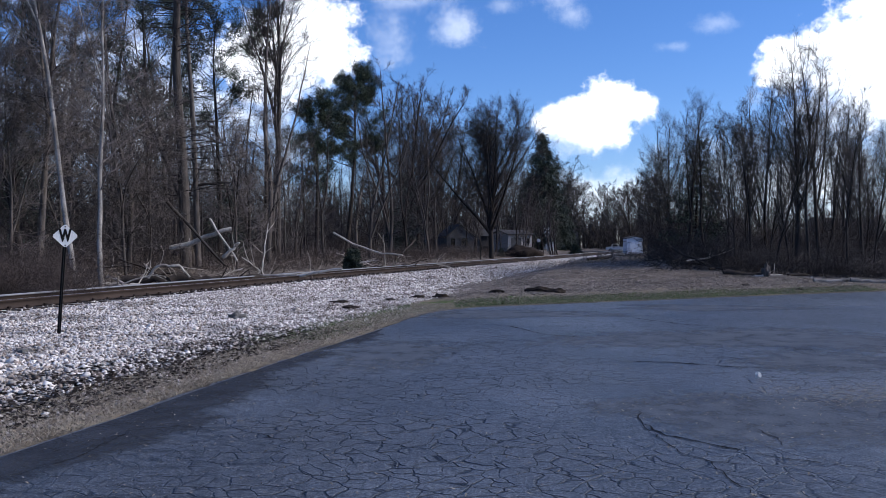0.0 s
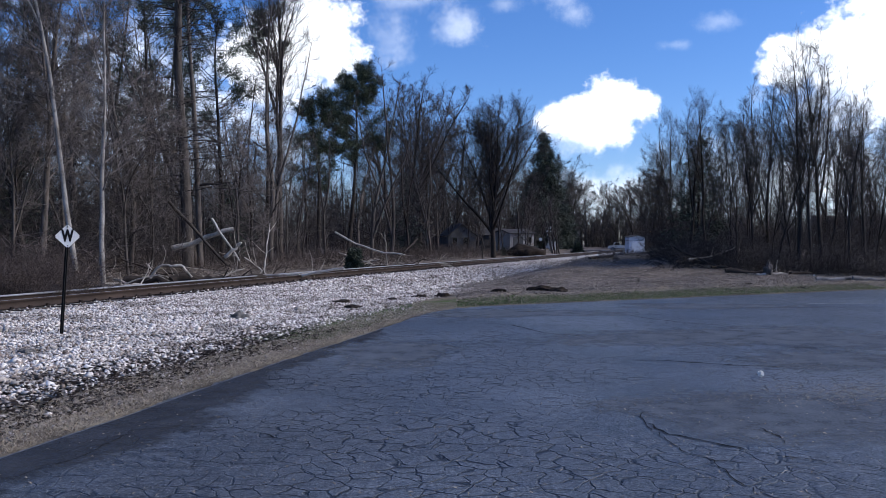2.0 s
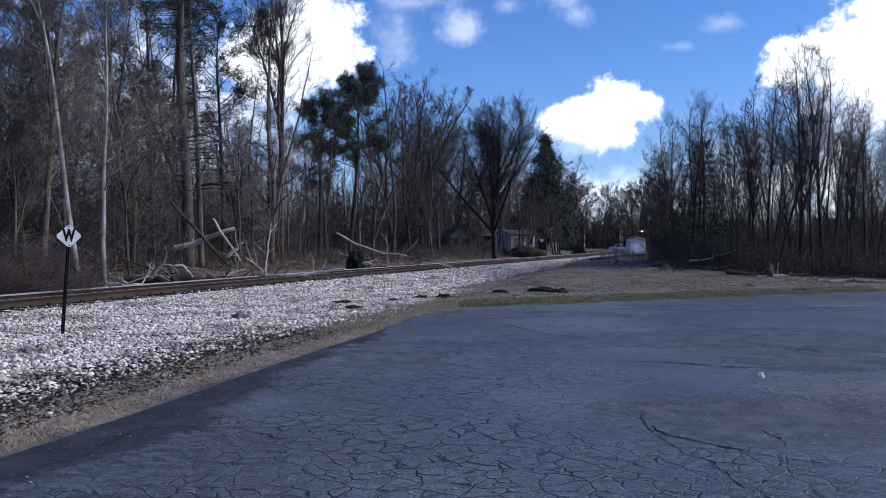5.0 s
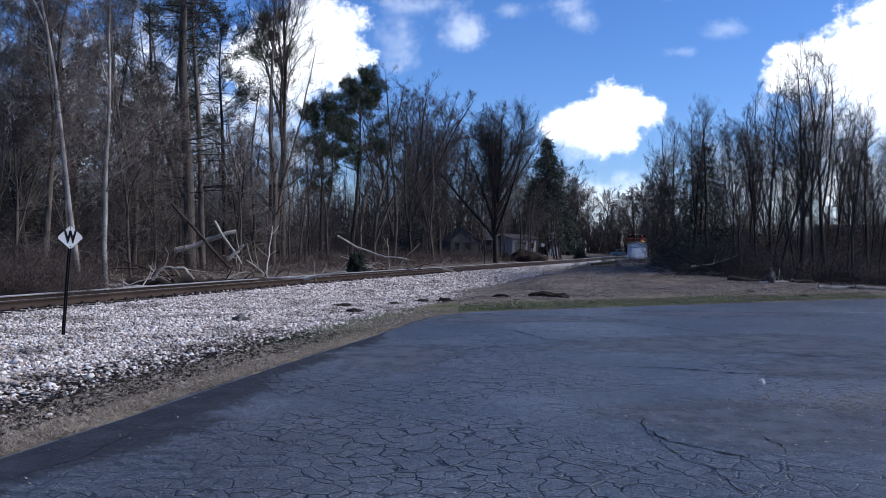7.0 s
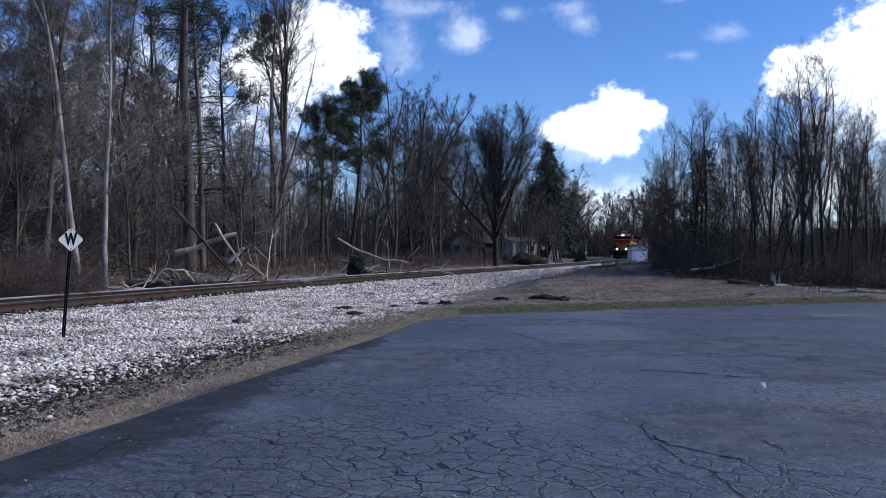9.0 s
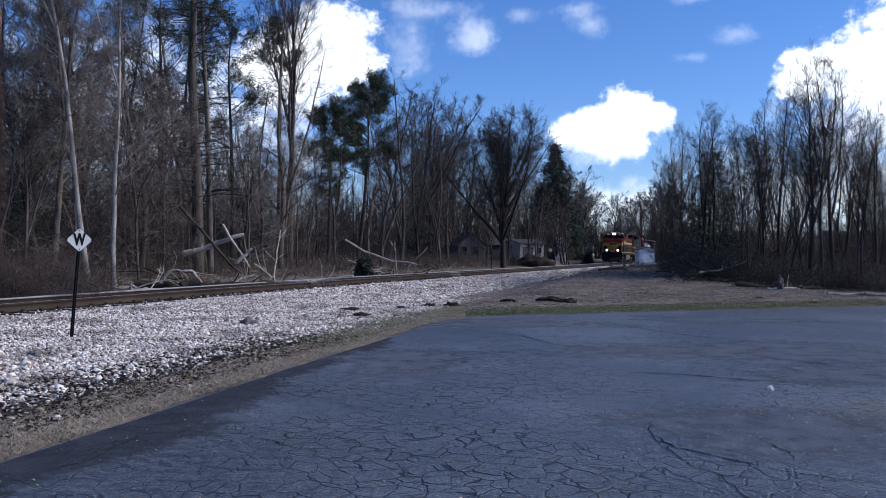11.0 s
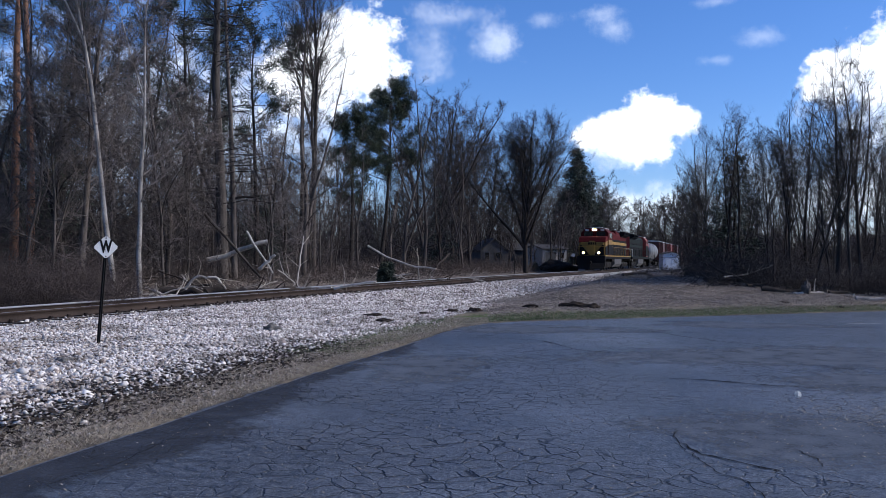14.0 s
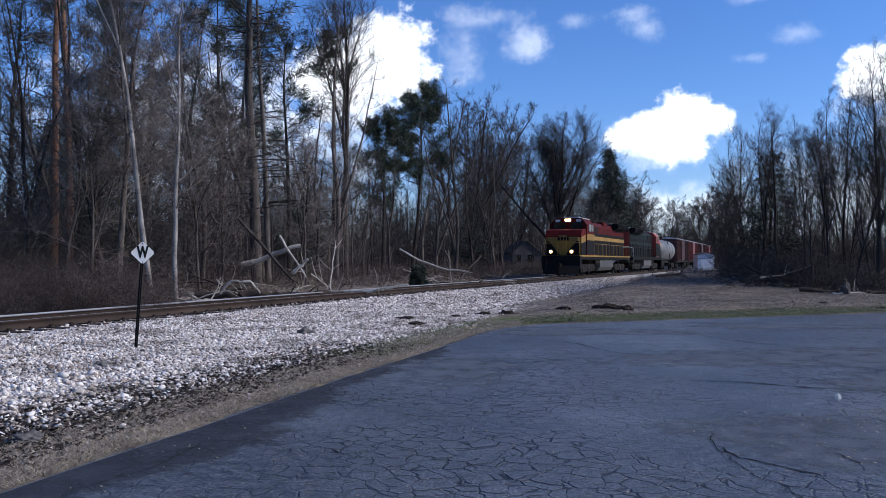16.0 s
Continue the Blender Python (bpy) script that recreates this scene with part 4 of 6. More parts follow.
def far_woods():
    """Distant leafless woods round the place, thinned to stems and fine sprays."""
    def belt(name, count, place, height, seed, label, twigs=14, radius=0.06, thin=0.02):
        r = np.random.default_rng(seed)
        xy = np.array([place(r) for _ in range(count)], float)
        h = height * r.uniform(0.6, 1.1, count)
        stems = shoots(r, np.c_[xy, ground_z(xy[:, 0], xy[:, 1]) - 0.1], np.c_[r.normal(0, 0.1, (count, 2)), np.ones(count)], h, radius * r.uniform(0.6, 1.6, count), 6, 0.06, 0.02, 0.2)
        pieces = hulls(*stems, 4)
        p, w, rr, i, t = offshoots(r, *stems, twigs, 0.12, 1.0, (0.5, 1.15), 0.12)
        side = shoots(r, p, w, h[i] * r.uniform(0.1, 0.26, len(t)) * (1.2 - 0.6 * t), np.maximum(thin, rr * 0.35), 2, 0.16, 0.04, 0.4)
        pieces += hulls(*side, 3)
        p, w, rr, i, t = offshoots(r, *side, 5, 0.15, 1.0, (0.4, 0.9), 0.1)
        pieces += hulls(*shoots(r, p, w, height * r.uniform(0.04, 0.11, len(t)), thin * 0.8, 1, 0.1, 0.05, 0.4), 3)
        v, f = skin(pieces)
        tagged(part(name, mesh_of(name, v, f, [TWIG]), None), label, "wood", kind="stuff")

    def left(r):
        while True:
            y = r.uniform(50, 150)
            px = r.uniform(-250, 850)
            x = (px - 784) / 1429 * y
            if off_track(x, y) < -22:
                return x, y
    belt("far_wood", 330, left, 14, 82, "depth of the leafless wood beyond the track")
    belt("far_wood", 420, lambda r: ahead(r.uniform(-320, 1000), r.uniform(165, 240)), 15, 87, "far edge of the leafless wood", 20, 0.2, 0.055)
    belt("far_wood", 260, lambda r: ahead(r.uniform(975, 1190), r.uniform(195, 225)), 7, 88, "low leafless growth at the end of the line", 16, 0.1, 0.05)
    belt("far_wood", 340, lambda r: ahead(r.uniform(860, 1260), r.uniform(225, 300)), 11, 83, "distant leafless trees at the end of the line", 22, 0.13, 0.042)
    belt("far_wood", 210, lambda r: ahead(r.uniform(560, 990), r.uniform(100, 175)), 10, 85, "leafless wood behind the houses", 20, 0.08, 0.024)
    # added out of sight behind the front trees, to shade the train's side
    belt("far_wood", 45, lambda r: (lambda y, d: (float(track_at(y)) + d, y))(r.uniform(66, 128), r.uniform(13, 34)), 9, 86, "unseen leafless trees added between track and lot to shade the train", 22, 0.07, 0.024)
    belt("far_wood", 170, lambda r: ahead(r.uniform(1170, 1800), r.uniform(60, 120)), 8, 84, "leafless wood behind the lot")

    # thickets at the foot of the woods
    def foot_left(r):
        y = r.uniform(14, 95)
        d = -(6.2 + 8 * r.random() ** 1.3)
        return float(track_at(y)) + d / 0.952, y
    brush("thicket", 91, 4200, foot_left, 1.5, BRAMBLE, "tangled leafless brush at the edge of the wood", 0.009, 4, mess=0.8, sag=0.08)
    brush("thicket", 98, 1300, lambda r: ahead(r.uniform(-170, 150), r.uniform(21, 29)), 1.9, BRAMBLE, "tan brambles at the edge of the wood", 0.007, 6, mess=0.8, sag=0.12)
    brush("thicket", 96, 3600, left, 5.5, TWIG, "dense dark saplings deep in the wood", 0.03, 5)
    brush("thicket", 92, 420, lambda r: (lambda y, d: (float(track_at(y)) + d / 0.952, y))(r.uniform(18, 44), -r.uniform(8.5, 15)), 4.5, TWIG, "tall thin saplings at the edge of the wood", 0.014, 6, sag=-0.02)

    def foot_right(r):
        px = r.uniform(1146, 1700)
        y = np.interp(px, [1120, 1160, 1210, 1300, 1568, 1700], [56, 48, 38, 33.5, 33, 32]) + 9 * r.random() ** 1.5
        return ahead(px, y)
    brush("thicket", 93, 1700, foot_right, 1.5, TWIG, "dark leafless brush at the foot of the wood", 0.011, 4, mess=0.6, sag=0.06)
    brush("thicket", 99, 500, lambda r: ahead(r.uniform(1165, 1345), r.uniform(35, 40)), 2.0, TWIG, "dark tangled pile of dead brush", 0.016, 6, mess=1.3, sag=0.2)
    brush("thicket", 97, 2000, lambda r: ahead(r.uniform(1150, 1760), r.uniform(44, 100)), 3.6, TWIG, "dense dark saplings in the wood beyond the lot", 0.02, 5)
    brush("thicket", 94, 420, lambda r: ahead(r.uniform(1060, 1180), r.uniform(38, 60)), 0.6, TWIG_TAN, "low brown brush beside the lot", 0.009, 5, mess=0.8, sag=0.1)
    brush("thicket", 95, 320, lambda r: ahead(r.uniform(930, 1120), r.uniform(34, 60)), 0.6, TWIG_TAN, "thin dry weeds beside the ballast", 0.004, 5, "weeds", sag=0.05)


# ---- sky ----
def clouds():
    made = []
    specs = [  # middle x, y and half sizes in the opening view, thickness, seed
        (555, 80, 105, 100, 1.0, 1), (470, 120, 110, 90, 1.0, 5), (690, 75, 62, 55, 0.28, 2), (808, 48, 66, 52, 0.42, 3), (720, 5, 110, 30, 0.3, 4),
        (1068, 202, 70, 66, 1.0, 21), (1000, 218, 70, 44, 1.0, 22), (1118, 196, 46, 38, 1.0, 23), (1020, 250, 60, 46, 0.8, 24), (1060, 235, 60, 44, 1.0, 28),
        (1640, 115, 165, 130, 1.0, 6), (1388, 142, 52, 56, 1.0, 25), (1480, 135, 78, 74, 1.0, 26), (1540, 200, 190, 110, 0.9, 27),
        (1012, 32, 44, 26, 0.26, 7), (1270, 62, 52, 22, 0.2, 8), (1195, 97, 36, 14, 0.16, 9), (985, 5, 60, 20, 0.25, 10),
        (240, 230, 420, 230, 0.75, 11), (1040, 350, 260, 60, 0.6, 12), (1450, 330, 330, 120, 0.75, 13), (1190, -2, 60, 12, 0.2, 14), (890, 10, 40, 18, 0.2, 15)]
    for n, (px, py, hx, hy, thick, seed) in enumerate(specs):
        a0, e0 = math.atan((px - 784) / 1429), math.atan((433 - py) / 1429)
        w, h = hx / 1429, hy / 1429
        u = np.linspace(-1.3, 1.3, 17)
        gu, gv = np.meshgrid(u, u)
        az, el = a0 + gu * w, e0 + gv * h
        r = 2900.0 + 12 * n
        v = np.stack([np.sin(az) * np.cos(el) * r, np.cos(az) * np.cos(el) * r, np.sin(el) * r + 1.55], -1).reshape(-1, 3)
        i = (np.arange(16)[:, None] * 17 + np.arange(16)[None]).ravel()
        me = mesh_of("cloud", v, np.stack([i, i + 1, i + 18, i + 17], 1), smooth=True)
        uv = me.uv_layers.new(name="map")
        idx = np.empty(len(me.loops), np.int32)
        me.loops.foreach_get("vertex_index", idx)
        uv.data.foreach_set("uv", np.stack([gu.ravel()[idx], gv.ravel()[idx]], 1).astype(np.float32).ravel())
        m = bpy.data.materials.new("cloud")
        m.use_nodes = True
        nodes, links = m.node_tree.nodes, m.node_tree.links
        nodes.remove(nodes["Principled BSDF"])
        tex = nodes.new("ShaderNodeTexCoord")
        size = nodes.new("ShaderNodeVectorMath")
        size.operation, size.inputs[1].default_value, size.inputs[2].default_value = "MULTIPLY_ADD", (hx / 100, hy / 100, 0), (seed * 7.3, seed * 3.1, 0)
        links.new(tex.outputs["UV"], size.inputs[0])
        puff = noise_tex(nodes, links, size.outputs[0], 2.6 if thick == 1.0 else 2.0, 8, 0.62)
        dist = nodes.new("ShaderNodeVectorMath")
        dist.operation = "LENGTH"
        links.new(tex.outputs["UV"], dist.inputs[0])
        body = maths(nodes, links, "SUBTRACT", 1.0, dist.outputs["Value"])
        body = maths(nodes, links, "ADD", body, maths(nodes, links, "MULTIPLY", maths(nodes, links, "SUBTRACT", puff, 0.5), 1.5 if thick == 1.0 else 2.2))
        soft = 0.42 if thick == 1.0 else 1.15
        alpha = nodes.new("ShaderNodeMapRange")
        alpha.interpolation_type = "SMOOTHSTEP"
        alpha.inputs["From Min"].default_value, alpha.inputs["From Max"].default_value = 0.05, 0.05 + soft
        alpha.inputs["To Max"].default_value = thick
        links.new(body, alpha.inputs["Value"])
        glow, clear, mix = nodes.new("ShaderNodeEmission"), nodes.new("ShaderNodeBsdfTransparent"), nodes.new("ShaderNodeMixShader")
        sep = nodes.new("ShaderNodeSeparateXYZ")
        links.new(tex.outputs["UV"], sep.inputs[0])
        # grey underside: shade painted into the colour of the cloud's own glow
        shade = maths(nodes, links, "ADD", noise_tex(nodes, links, size.outputs[0], 1.3, 5), maths(nodes, links, "MULTIPLY", sep.outputs[1], 0.22))
        links.new(ramp(nodes, links, shade, [(0.22, (0.62, 0.68, 0.8)), (0.5, (1.0, 1.0, 1.0))]), glow.inputs["Color"])
        glow.inputs["Strength"].default_value = 1.05
        links.new(alpha.outputs[0], mix.inputs[0])
        links.new(clear.outputs[0], mix.inputs[1])
        links.new(glow.outputs[0], mix.inputs[2])
        links.new(mix.outputs[0], nodes["Material Output"].inputs["Surface"])
        me.materials.append(m)
        made.append(tagged(part("cloud", me, None), "bright white cumulus cloud drifting in a blue sky" if thick == 1 else "thin white wisp of cloud in a blue sky", "cloud", kind="structure"))
    return made


# ---- motion ----
def travel(cars, t):
    """Poses of the cars at t seconds: front and rear follow the centre line."""
    head = np.interp(64.0 - 2.0 + 12.0 * (16 - t), _y, _l)
    out = []
    for front, length in cars:
        a, b = head + front, head + front + length
        pts = [(float(np.interp(np.interp(l, _l, _y), _y, _x)), float(np.interp(l, _l, _y))) for l in (a, b)]
        h = Vector((pts[0][0] - pts[1][0], pts[0][1] - pts[1][1]))
        out.append(pose(*pts[0], RAIL_TOP_Z, 0, 0, math.degrees(math.atan2(-h.x, h.y))))
    return out


def motions():
    for cloud in sky_clouds:
        walk(cloud, [(0.0, pose(0, 0, 0)), (8.0, pose(0, 0, 0, 0, 0, -0.2)), (16.0, pose(0, 0, 0, 0, 0, -0.4))])
    spans = [(f, l) for _, f, l in train]
    rows = [travel(spans, t) for t in range(17)]
    for n, (car, _, _) in enumerate(train):
        walk(car, [(float(t), rows[t][n]) for t in range(17)])
    # wheels of the engines: one row a frame keeps each turn under 90 degrees
    for axle, y in turning:
        walk(axle, [(k / FPS, pose(0, y, 0.53, -math.degrees(k / FPS * 12.64 / 0.53) % 360)) for k in range(0, 481)])


# ---- train ----
RED = worn("faded_red_paint", (0.13, 0.01, 0.01), (0.05, 0.006, 0.006), 0.76, scale=0.8, fine=12, relief=0.03)
YELLOW = worn("yellow_paint", (0.4, 0.22, 0.02), (0.17, 0.095, 0.012), 0.6, scale=0.8, fine=12, relief=0.03)
BLACK = worn("sooty_black_paint", (0.014, 0.014, 0.015), (0.006, 0.006, 0.006), 0.8, scale=1, fine=14, relief=0.05)
GRIME = worn("grimy_steel", (0.035, 0.031, 0.028), (0.012, 0.011, 0.01), 0.85, 0.0, scale=1.5, fine=20, relief=0.1)
DARK_GREEN = worn("dark_green_paint", (0.014, 0.022, 0.02), (0.007, 0.011, 0.01), 0.75, scale=1, fine=14, relief=0.05)
SIGNAL_RED = worn("orange_red_paint", (0.36, 0.04, 0.022), (0.2, 0.024, 0.015), 0.6, scale=0.8, fine=12, relief=0.03)
TANK_GREY = worn("stained_tank_paint", (0.27, 0.27, 0.275), (0.09, 0.087, 0.084), 0.5, scale=0.7, fine=8, relief=0.05)
FUEL_GREY = worn("dusty_grey_paint", (0.13, 0.128, 0.126), (0.05, 0.048, 0.047), 0.6, scale=1, fine=10)
OXIDE = worn("oxide_red_paint", (0.095, 0.024, 0.02), (0.04, 0.012, 0.01), 0.65, scale=0.7, fine=9, relief=0.1)
BRIGHT_OXIDE = worn("bright_oxide_red_paint", (0.2, 0.026, 0.022), (0.07, 0.012, 0.01), 0.6, scale=0.7, fine=9, relief=0.1)
WHITE = worn("white_paint", (0.78, 0.78, 0.77), (0.55, 0.54, 0.52), 0.5, scale=1.5, fine=25, relief=0.02)
ROOF_GREY = worn("galvanised_roof", (0.42, 0.42, 0.43), (0.25, 0.25, 0.26), 0.5, 0.3, scale=1.0, fine=10)
GLASS_DARK = plain("dark_window_glass", (0.01, 0.011, 0.013), 0.08)
LAMP = plain("warm_lamp", (1.0, 0.8, 0.5), 0.3, glow=45.0)
# warm halo seen round the lamps, painted as glowing discs
HALO = plain("halo_glow", (1.0, 0.5, 0.14), 0.3, glow=1.6)
train, turning = [], []


def wheelset(thing, y, turns):
    bm = rod((-0.9, 0, 0), (0.9, 0, 0), 0.09, sides=10)
    for s in (-0.76, 0.76):
        rod((s - 0.065, 0, 0), (s + 0.065, 0, 0), 0.53, sides=24, bm=bm)
        rod((s - 0.09 * (1 if s < 0 else -1) * -1, 0, 0), (s, 0, 0), 0.3, sides=16, bm=bm)
    for s in (-0.86, 0.86):
        box((0.05, 0.34, 0.1), (s, 0, 0), 0, bm)
    ob = part("wheelset", bm, GRIME, thing, m=pose(0, y, 0.53))
    if turns:
        turning.append((ob, y))


def bogie(thing, y, axles, pitch):
    """A truck: two side frames with springs, and its axles."""
    half = (axles - 1) * pitch / 2
    for s in (-1.08, 1.08):
        bm = prism([(y - half - 0.7, 0.62), (y - half - 0.5, 0.35), (y + half + 0.5, 0.35), (y + half + 0.7, 0.62), (y + half + 0.5, 0.92), (y - half - 0.5, 0.92)], "x", s - 0.09, s + 0.09)
        for k in range(axles):
            box((0.24, 0.34, 0.34), (s, y - half + k * pitch, 0.53), 0.04, bm)
        for k in range(axles - 1):
            for o in (-0.2, 0.0, 0.2):
                rod((s * 1.03, y - half + (k + 0.5) * pitch + o, 0.4), (s * 1.03, y - half + (k + 0.5) * pitch + o, 0.86), 0.08, sides=8, bm=bm)
        part("truck_frame", bm, GRIME, thing)
    part("bolster", box((2.0, 0.5, 0.3), (0, y, 0.85), 0.03), GRIME, thing)
    return [y - half + k * pitch for k in range(axles)]


def locomotive(label, top, mid, low, cab_paint, flip, turns):
    """A six-axle diesel, 22.6 m over couplers; cab end towards +y unless flipped."""
    L = 22.6
    loco = tagged(empty("locomotive"), label, "locomotive", "cars of the freight train")
    turn = pose(0, -L, 0, 0, 0, 180) if flip else Matrix()

    def add(name, bm, mat, parent=None, tag=""):
        return part(name, bm, mat, parent or loco, tag, m=turn if parent is None else None)
    add("frame", box((2.9, 20.6, 0.34), (0, -11.4, 1.46), 0.03), low)
    for s in (-1.47, 1.47):
        add("sill_stripe", box((0.03, 20.4, 0.12), (s, -11.4, 1.6)), mid if mid is not low else WHITE)
    # pilot with plough and steps
    add("pilot", prism([(-1.5, 1.6), (-1.5, 0.55), (-1.1, 0.3), (1.1, 0.3), (1.5, 0.55), (1.5, 1.6)], "y", -1.2, -1.02), low)
    plough = bmesh.new()
    vs = [plough.verts.new(p) for p in ((-1.45, -1.02, 0.85), (0, -0.62, 0.85), (1.45, -1.02, 0.85), (1.35, -0.78, 0.18), (0, -0.34, 0.18), (-1.35, -0.78, 0.18))]
    for f in ((0, 1, 4, 5), (1, 2, 3, 4)):
        plough.faces.new([vs[i] for i in f])
    back = bmesh.ops.extrude_face_region(plough, geom=list(plough.faces))
    bmesh.ops.translate(plough, verts=[g for g in back["geom"] if isinstance(g, bmesh.types.BMVert)], vec=(0, -0.06, 0))
    bmesh.ops.recalc_face_normals(plough, faces=plough.faces)
    add("snow_plough", plough, low)
    cpl = box((0.25, 1.0, 0.28), (0, -0.6, 0.86), 0.04)
    box((0.4, 0.3, 0.4), (0, -0.18, 0.86), 0.08, cpl)
    add("coupler", cpl, GRIME)
    for s in (-1.25, 1.25):
        st = bmesh.new()
        for k in range(4):
            box((0.5, 0.26, 0.03), (s, -1.45, 0.4 + 0.33 * k), 0, st)
        box((0.04, 0.3, 1.3), (s * 1.18, -1.45, 0.95), 0, st)
        add("steps", st, low)
    # nose: wide, with a sloping top; lower wings dark, a pale chevron between
    nose = prism([(-1.55, 1.63), (-1.62, 3.0), (-1.95, 3.55), (-3.3, 3.7), (-3.3, 1.63)], "x", -1.42, 1.42)
    bmesh.ops.bevel(nose, geom=[e for e in nose.edges if abs(e.verts[0].co.x - e.verts[1].co.x) < 0.01 and e.verts[0].co.y > -2.2 and e.verts[1].co.y > -2.2], offset=0.22, segments=3, affect="EDGES")
    add("nose", nose, mid)
    for s in (-1, 1):
        wing = prism([(s * 0.22, 1.66), (s * 1.3, 1.66), (s * 1.3, 2.75), (s * 1.1, 2.75)], "y", -1.585, -1.535)
        add("nose_wing", wing, low)
        wing = prism([(-1.75, 1.66), (-3.3, 1.66), (-3.3, 2.75), (-1.75, 2.55)], "x", s * 1.43 - 0.012, s * 1.43 + 0.012)
        add("nose_wing", wing, low)
    add("nose_top", prism([(-1.64, 3.12), (-1.95, 3.6), (-3.3, 3.75), (-3.3, 3.3), (-1.7, 3.05)], "x", -1.43, 1.43), cab_paint)
    add("nose_door", box((0.62, 0.05, 1.5), (0, -1.535, 2.45), 0.02), mid)
    for x, w in ((-0.42, 0.16), (-0.2, 0.14), (0.04, 0.2), (0.3, 0.18)):
        add("lettering_bar", box((w, 0.02, 0.26), (x, -1.5, 2.92)), low)
    # cab
    cab = prism([(-1.48, 1.63), (-1.5, 4.1), (-1.05, 4.62), (1.05, 4.62), (1.5, 4.1), (1.48, 1.63)], "y", -5.9, -3.28)
    add("cab", cab, cab_paint)
    for s in (-1, 1):
        add("cab_side_panel", box((0.03, 2.6, 1.1), (s * 1.5, -4.6, 2.3)), low if mid is not low else cab_paint)
        add("cab_side_band", box((0.03, 2.6, 0.5), (s * 1.505, -4.6, 3.1)), mid if mid is not low else WHITE)
        add("windscreen", box((0.95, 0.05, 0.62), (s * 0.68, -3.275, 3.98), 0.02), GLASS_DARK)
        w = add("side_window", box((0.04, 1.5, 0.6), (s * 1.51, -4.7, 3.85), 0.02), GLASS_DARK)
        add("window_divider", box((0.05, 0.06, 0.62), (s * 1.515, -4.7, 3.85)), cab_paint)
        add("number_board", box((0.4, 0.08, 0.2), (s * 0.85, -3.3, 4.42), 0.02), WHITE)
    hl = box((0.52, 0.14, 0.26), (0, -3.24, 4.46), 0.04)
    hl = add("headlight_housing", hl, low)
    if not flip:
        for s in (-0.13, 0.13):
            add("headlight", rod((s, -3.2, 4.46), (s, -3.11, 4.46), 0.075, sides=14), LAMP, tag="lit warm headlight")
            # glowing disc behind the lens paints the headlight's halo
            add("lamp_halo", rod((s, -3.2, 4.46), (s, -3.125, 4.46), 0.125, sides=16), HALO, tag="glowing disc painting the lamp's warm halo")
        for s in (-0.82, 0.82):
            add("ditch_light", rod((s, -1.2, 1.92), (s, -1.075, 1.92), 0.085, sides=14), LAMP, tag="lit warm ditch light")
            # the same painted halo round the ditch light
            add("lamp_halo", rod((s, -1.2, 1.92), (s, -1.09, 1.92), 0.135, sides=16), HALO, tag="glowing disc painting the lamp's warm halo")
            add("ditch_light_housing", rod((s, -1.4, 1.92), (s, -1.12, 1.92), 0.16, sides=14), low)
    # long hood with panels, louvres, radiator wings
    add("hood", prism([(-0.98, 1.63), (-0.98, 4.1), (-0.75, 4.42), (0.75, 4.42), (0.98, 4.1), (0.98, 1.63)], "y", -21.0, -5.88), low)
    add("hood_roof", prism([(-1.0, 3.55), (-1.0, 4.1), (-0.76, 4.46), (0.76, 4.46), (1.0, 4.1), (1.0, 3.55)], "y", -20.9, -5.92), top)
    for s in (-1, 1):
        add("hood_band", box((0.03, 15.0, 0.32), (s * 1.0, -13.45, 3.12)), mid)
        for k in range(12):
            add("hood_door", box((0.03, 1.05, 1.7), (s * 0.995, -6.8 - k * 1.2, 2.55), 0.008), low)
        lv = bmesh.new()
        for k in range(9):
            box((0.05, 2.6, 0.05), (s * 1.0, -8.0, 3.62 + k * 0.06), 0, lv)
        add("louvre", lv, GRIME)
        add("radiator_wing", prism([(s * 0.9, 3.95), (s * 1.5, 4.25), (s * 1.5, 4.62), (s * 0.9, 4.66)], "y", -20.6, -15.6), low)
        lv = bmesh.new()
        for k in range(16):
            box((0.04, 0.06, 0.3), (s * 1.51, -15.8 - k * 0.3, 4.42), 0, lv)
        add("radiator_grille", lv, GRIME)
    roof = box((1.7, 5.0, 0.1), (0, -18.1, 4.66), 0.02)
    add("radiator_roof", roof, ROOF_GREY)
    for y in (-16.6, -18.1, -19.6):
        add("cooling_fan", rod((0, y, 4.6), (0, y, 4.8), 0.62, 0.58, 18), GRIME)
    add("exhaust_stack", box((0.9, 0.6, 0.22), (0, -10.8, 4.54), 0.04), GRIME)
    add("blower_housing", box((1.9, 1.6, 0.5), (0, -12.6, 4.4), 0.08), top)
    add("air_conditioner", box((1.3, 0.9, 0.2), (0, -4.7, 4.68), 0.05), ROOF_GREY)
    horn = bmesh.new()
    for k in range(3):
        rod((-0.2 + 0.2 * k, -6.5, 4.62), (-0.2 + 0.2 * k, -6.05, 4.64), 0.03, 0.09, 10, horn)
    add("horn", horn, GRIME)
    # white strips paint the light that catches the cab roof's edges
    for s in (-1, 1):
        add("roof_edge", box((0.12, 2.5, 0.06), (s * 1.1, -4.6, 4.6), 0.02), WHITE)
    add("hood_end", box((1.9, 0.1, 2.6), (0, -21.02, 2.95), 0.02), cab_paint)
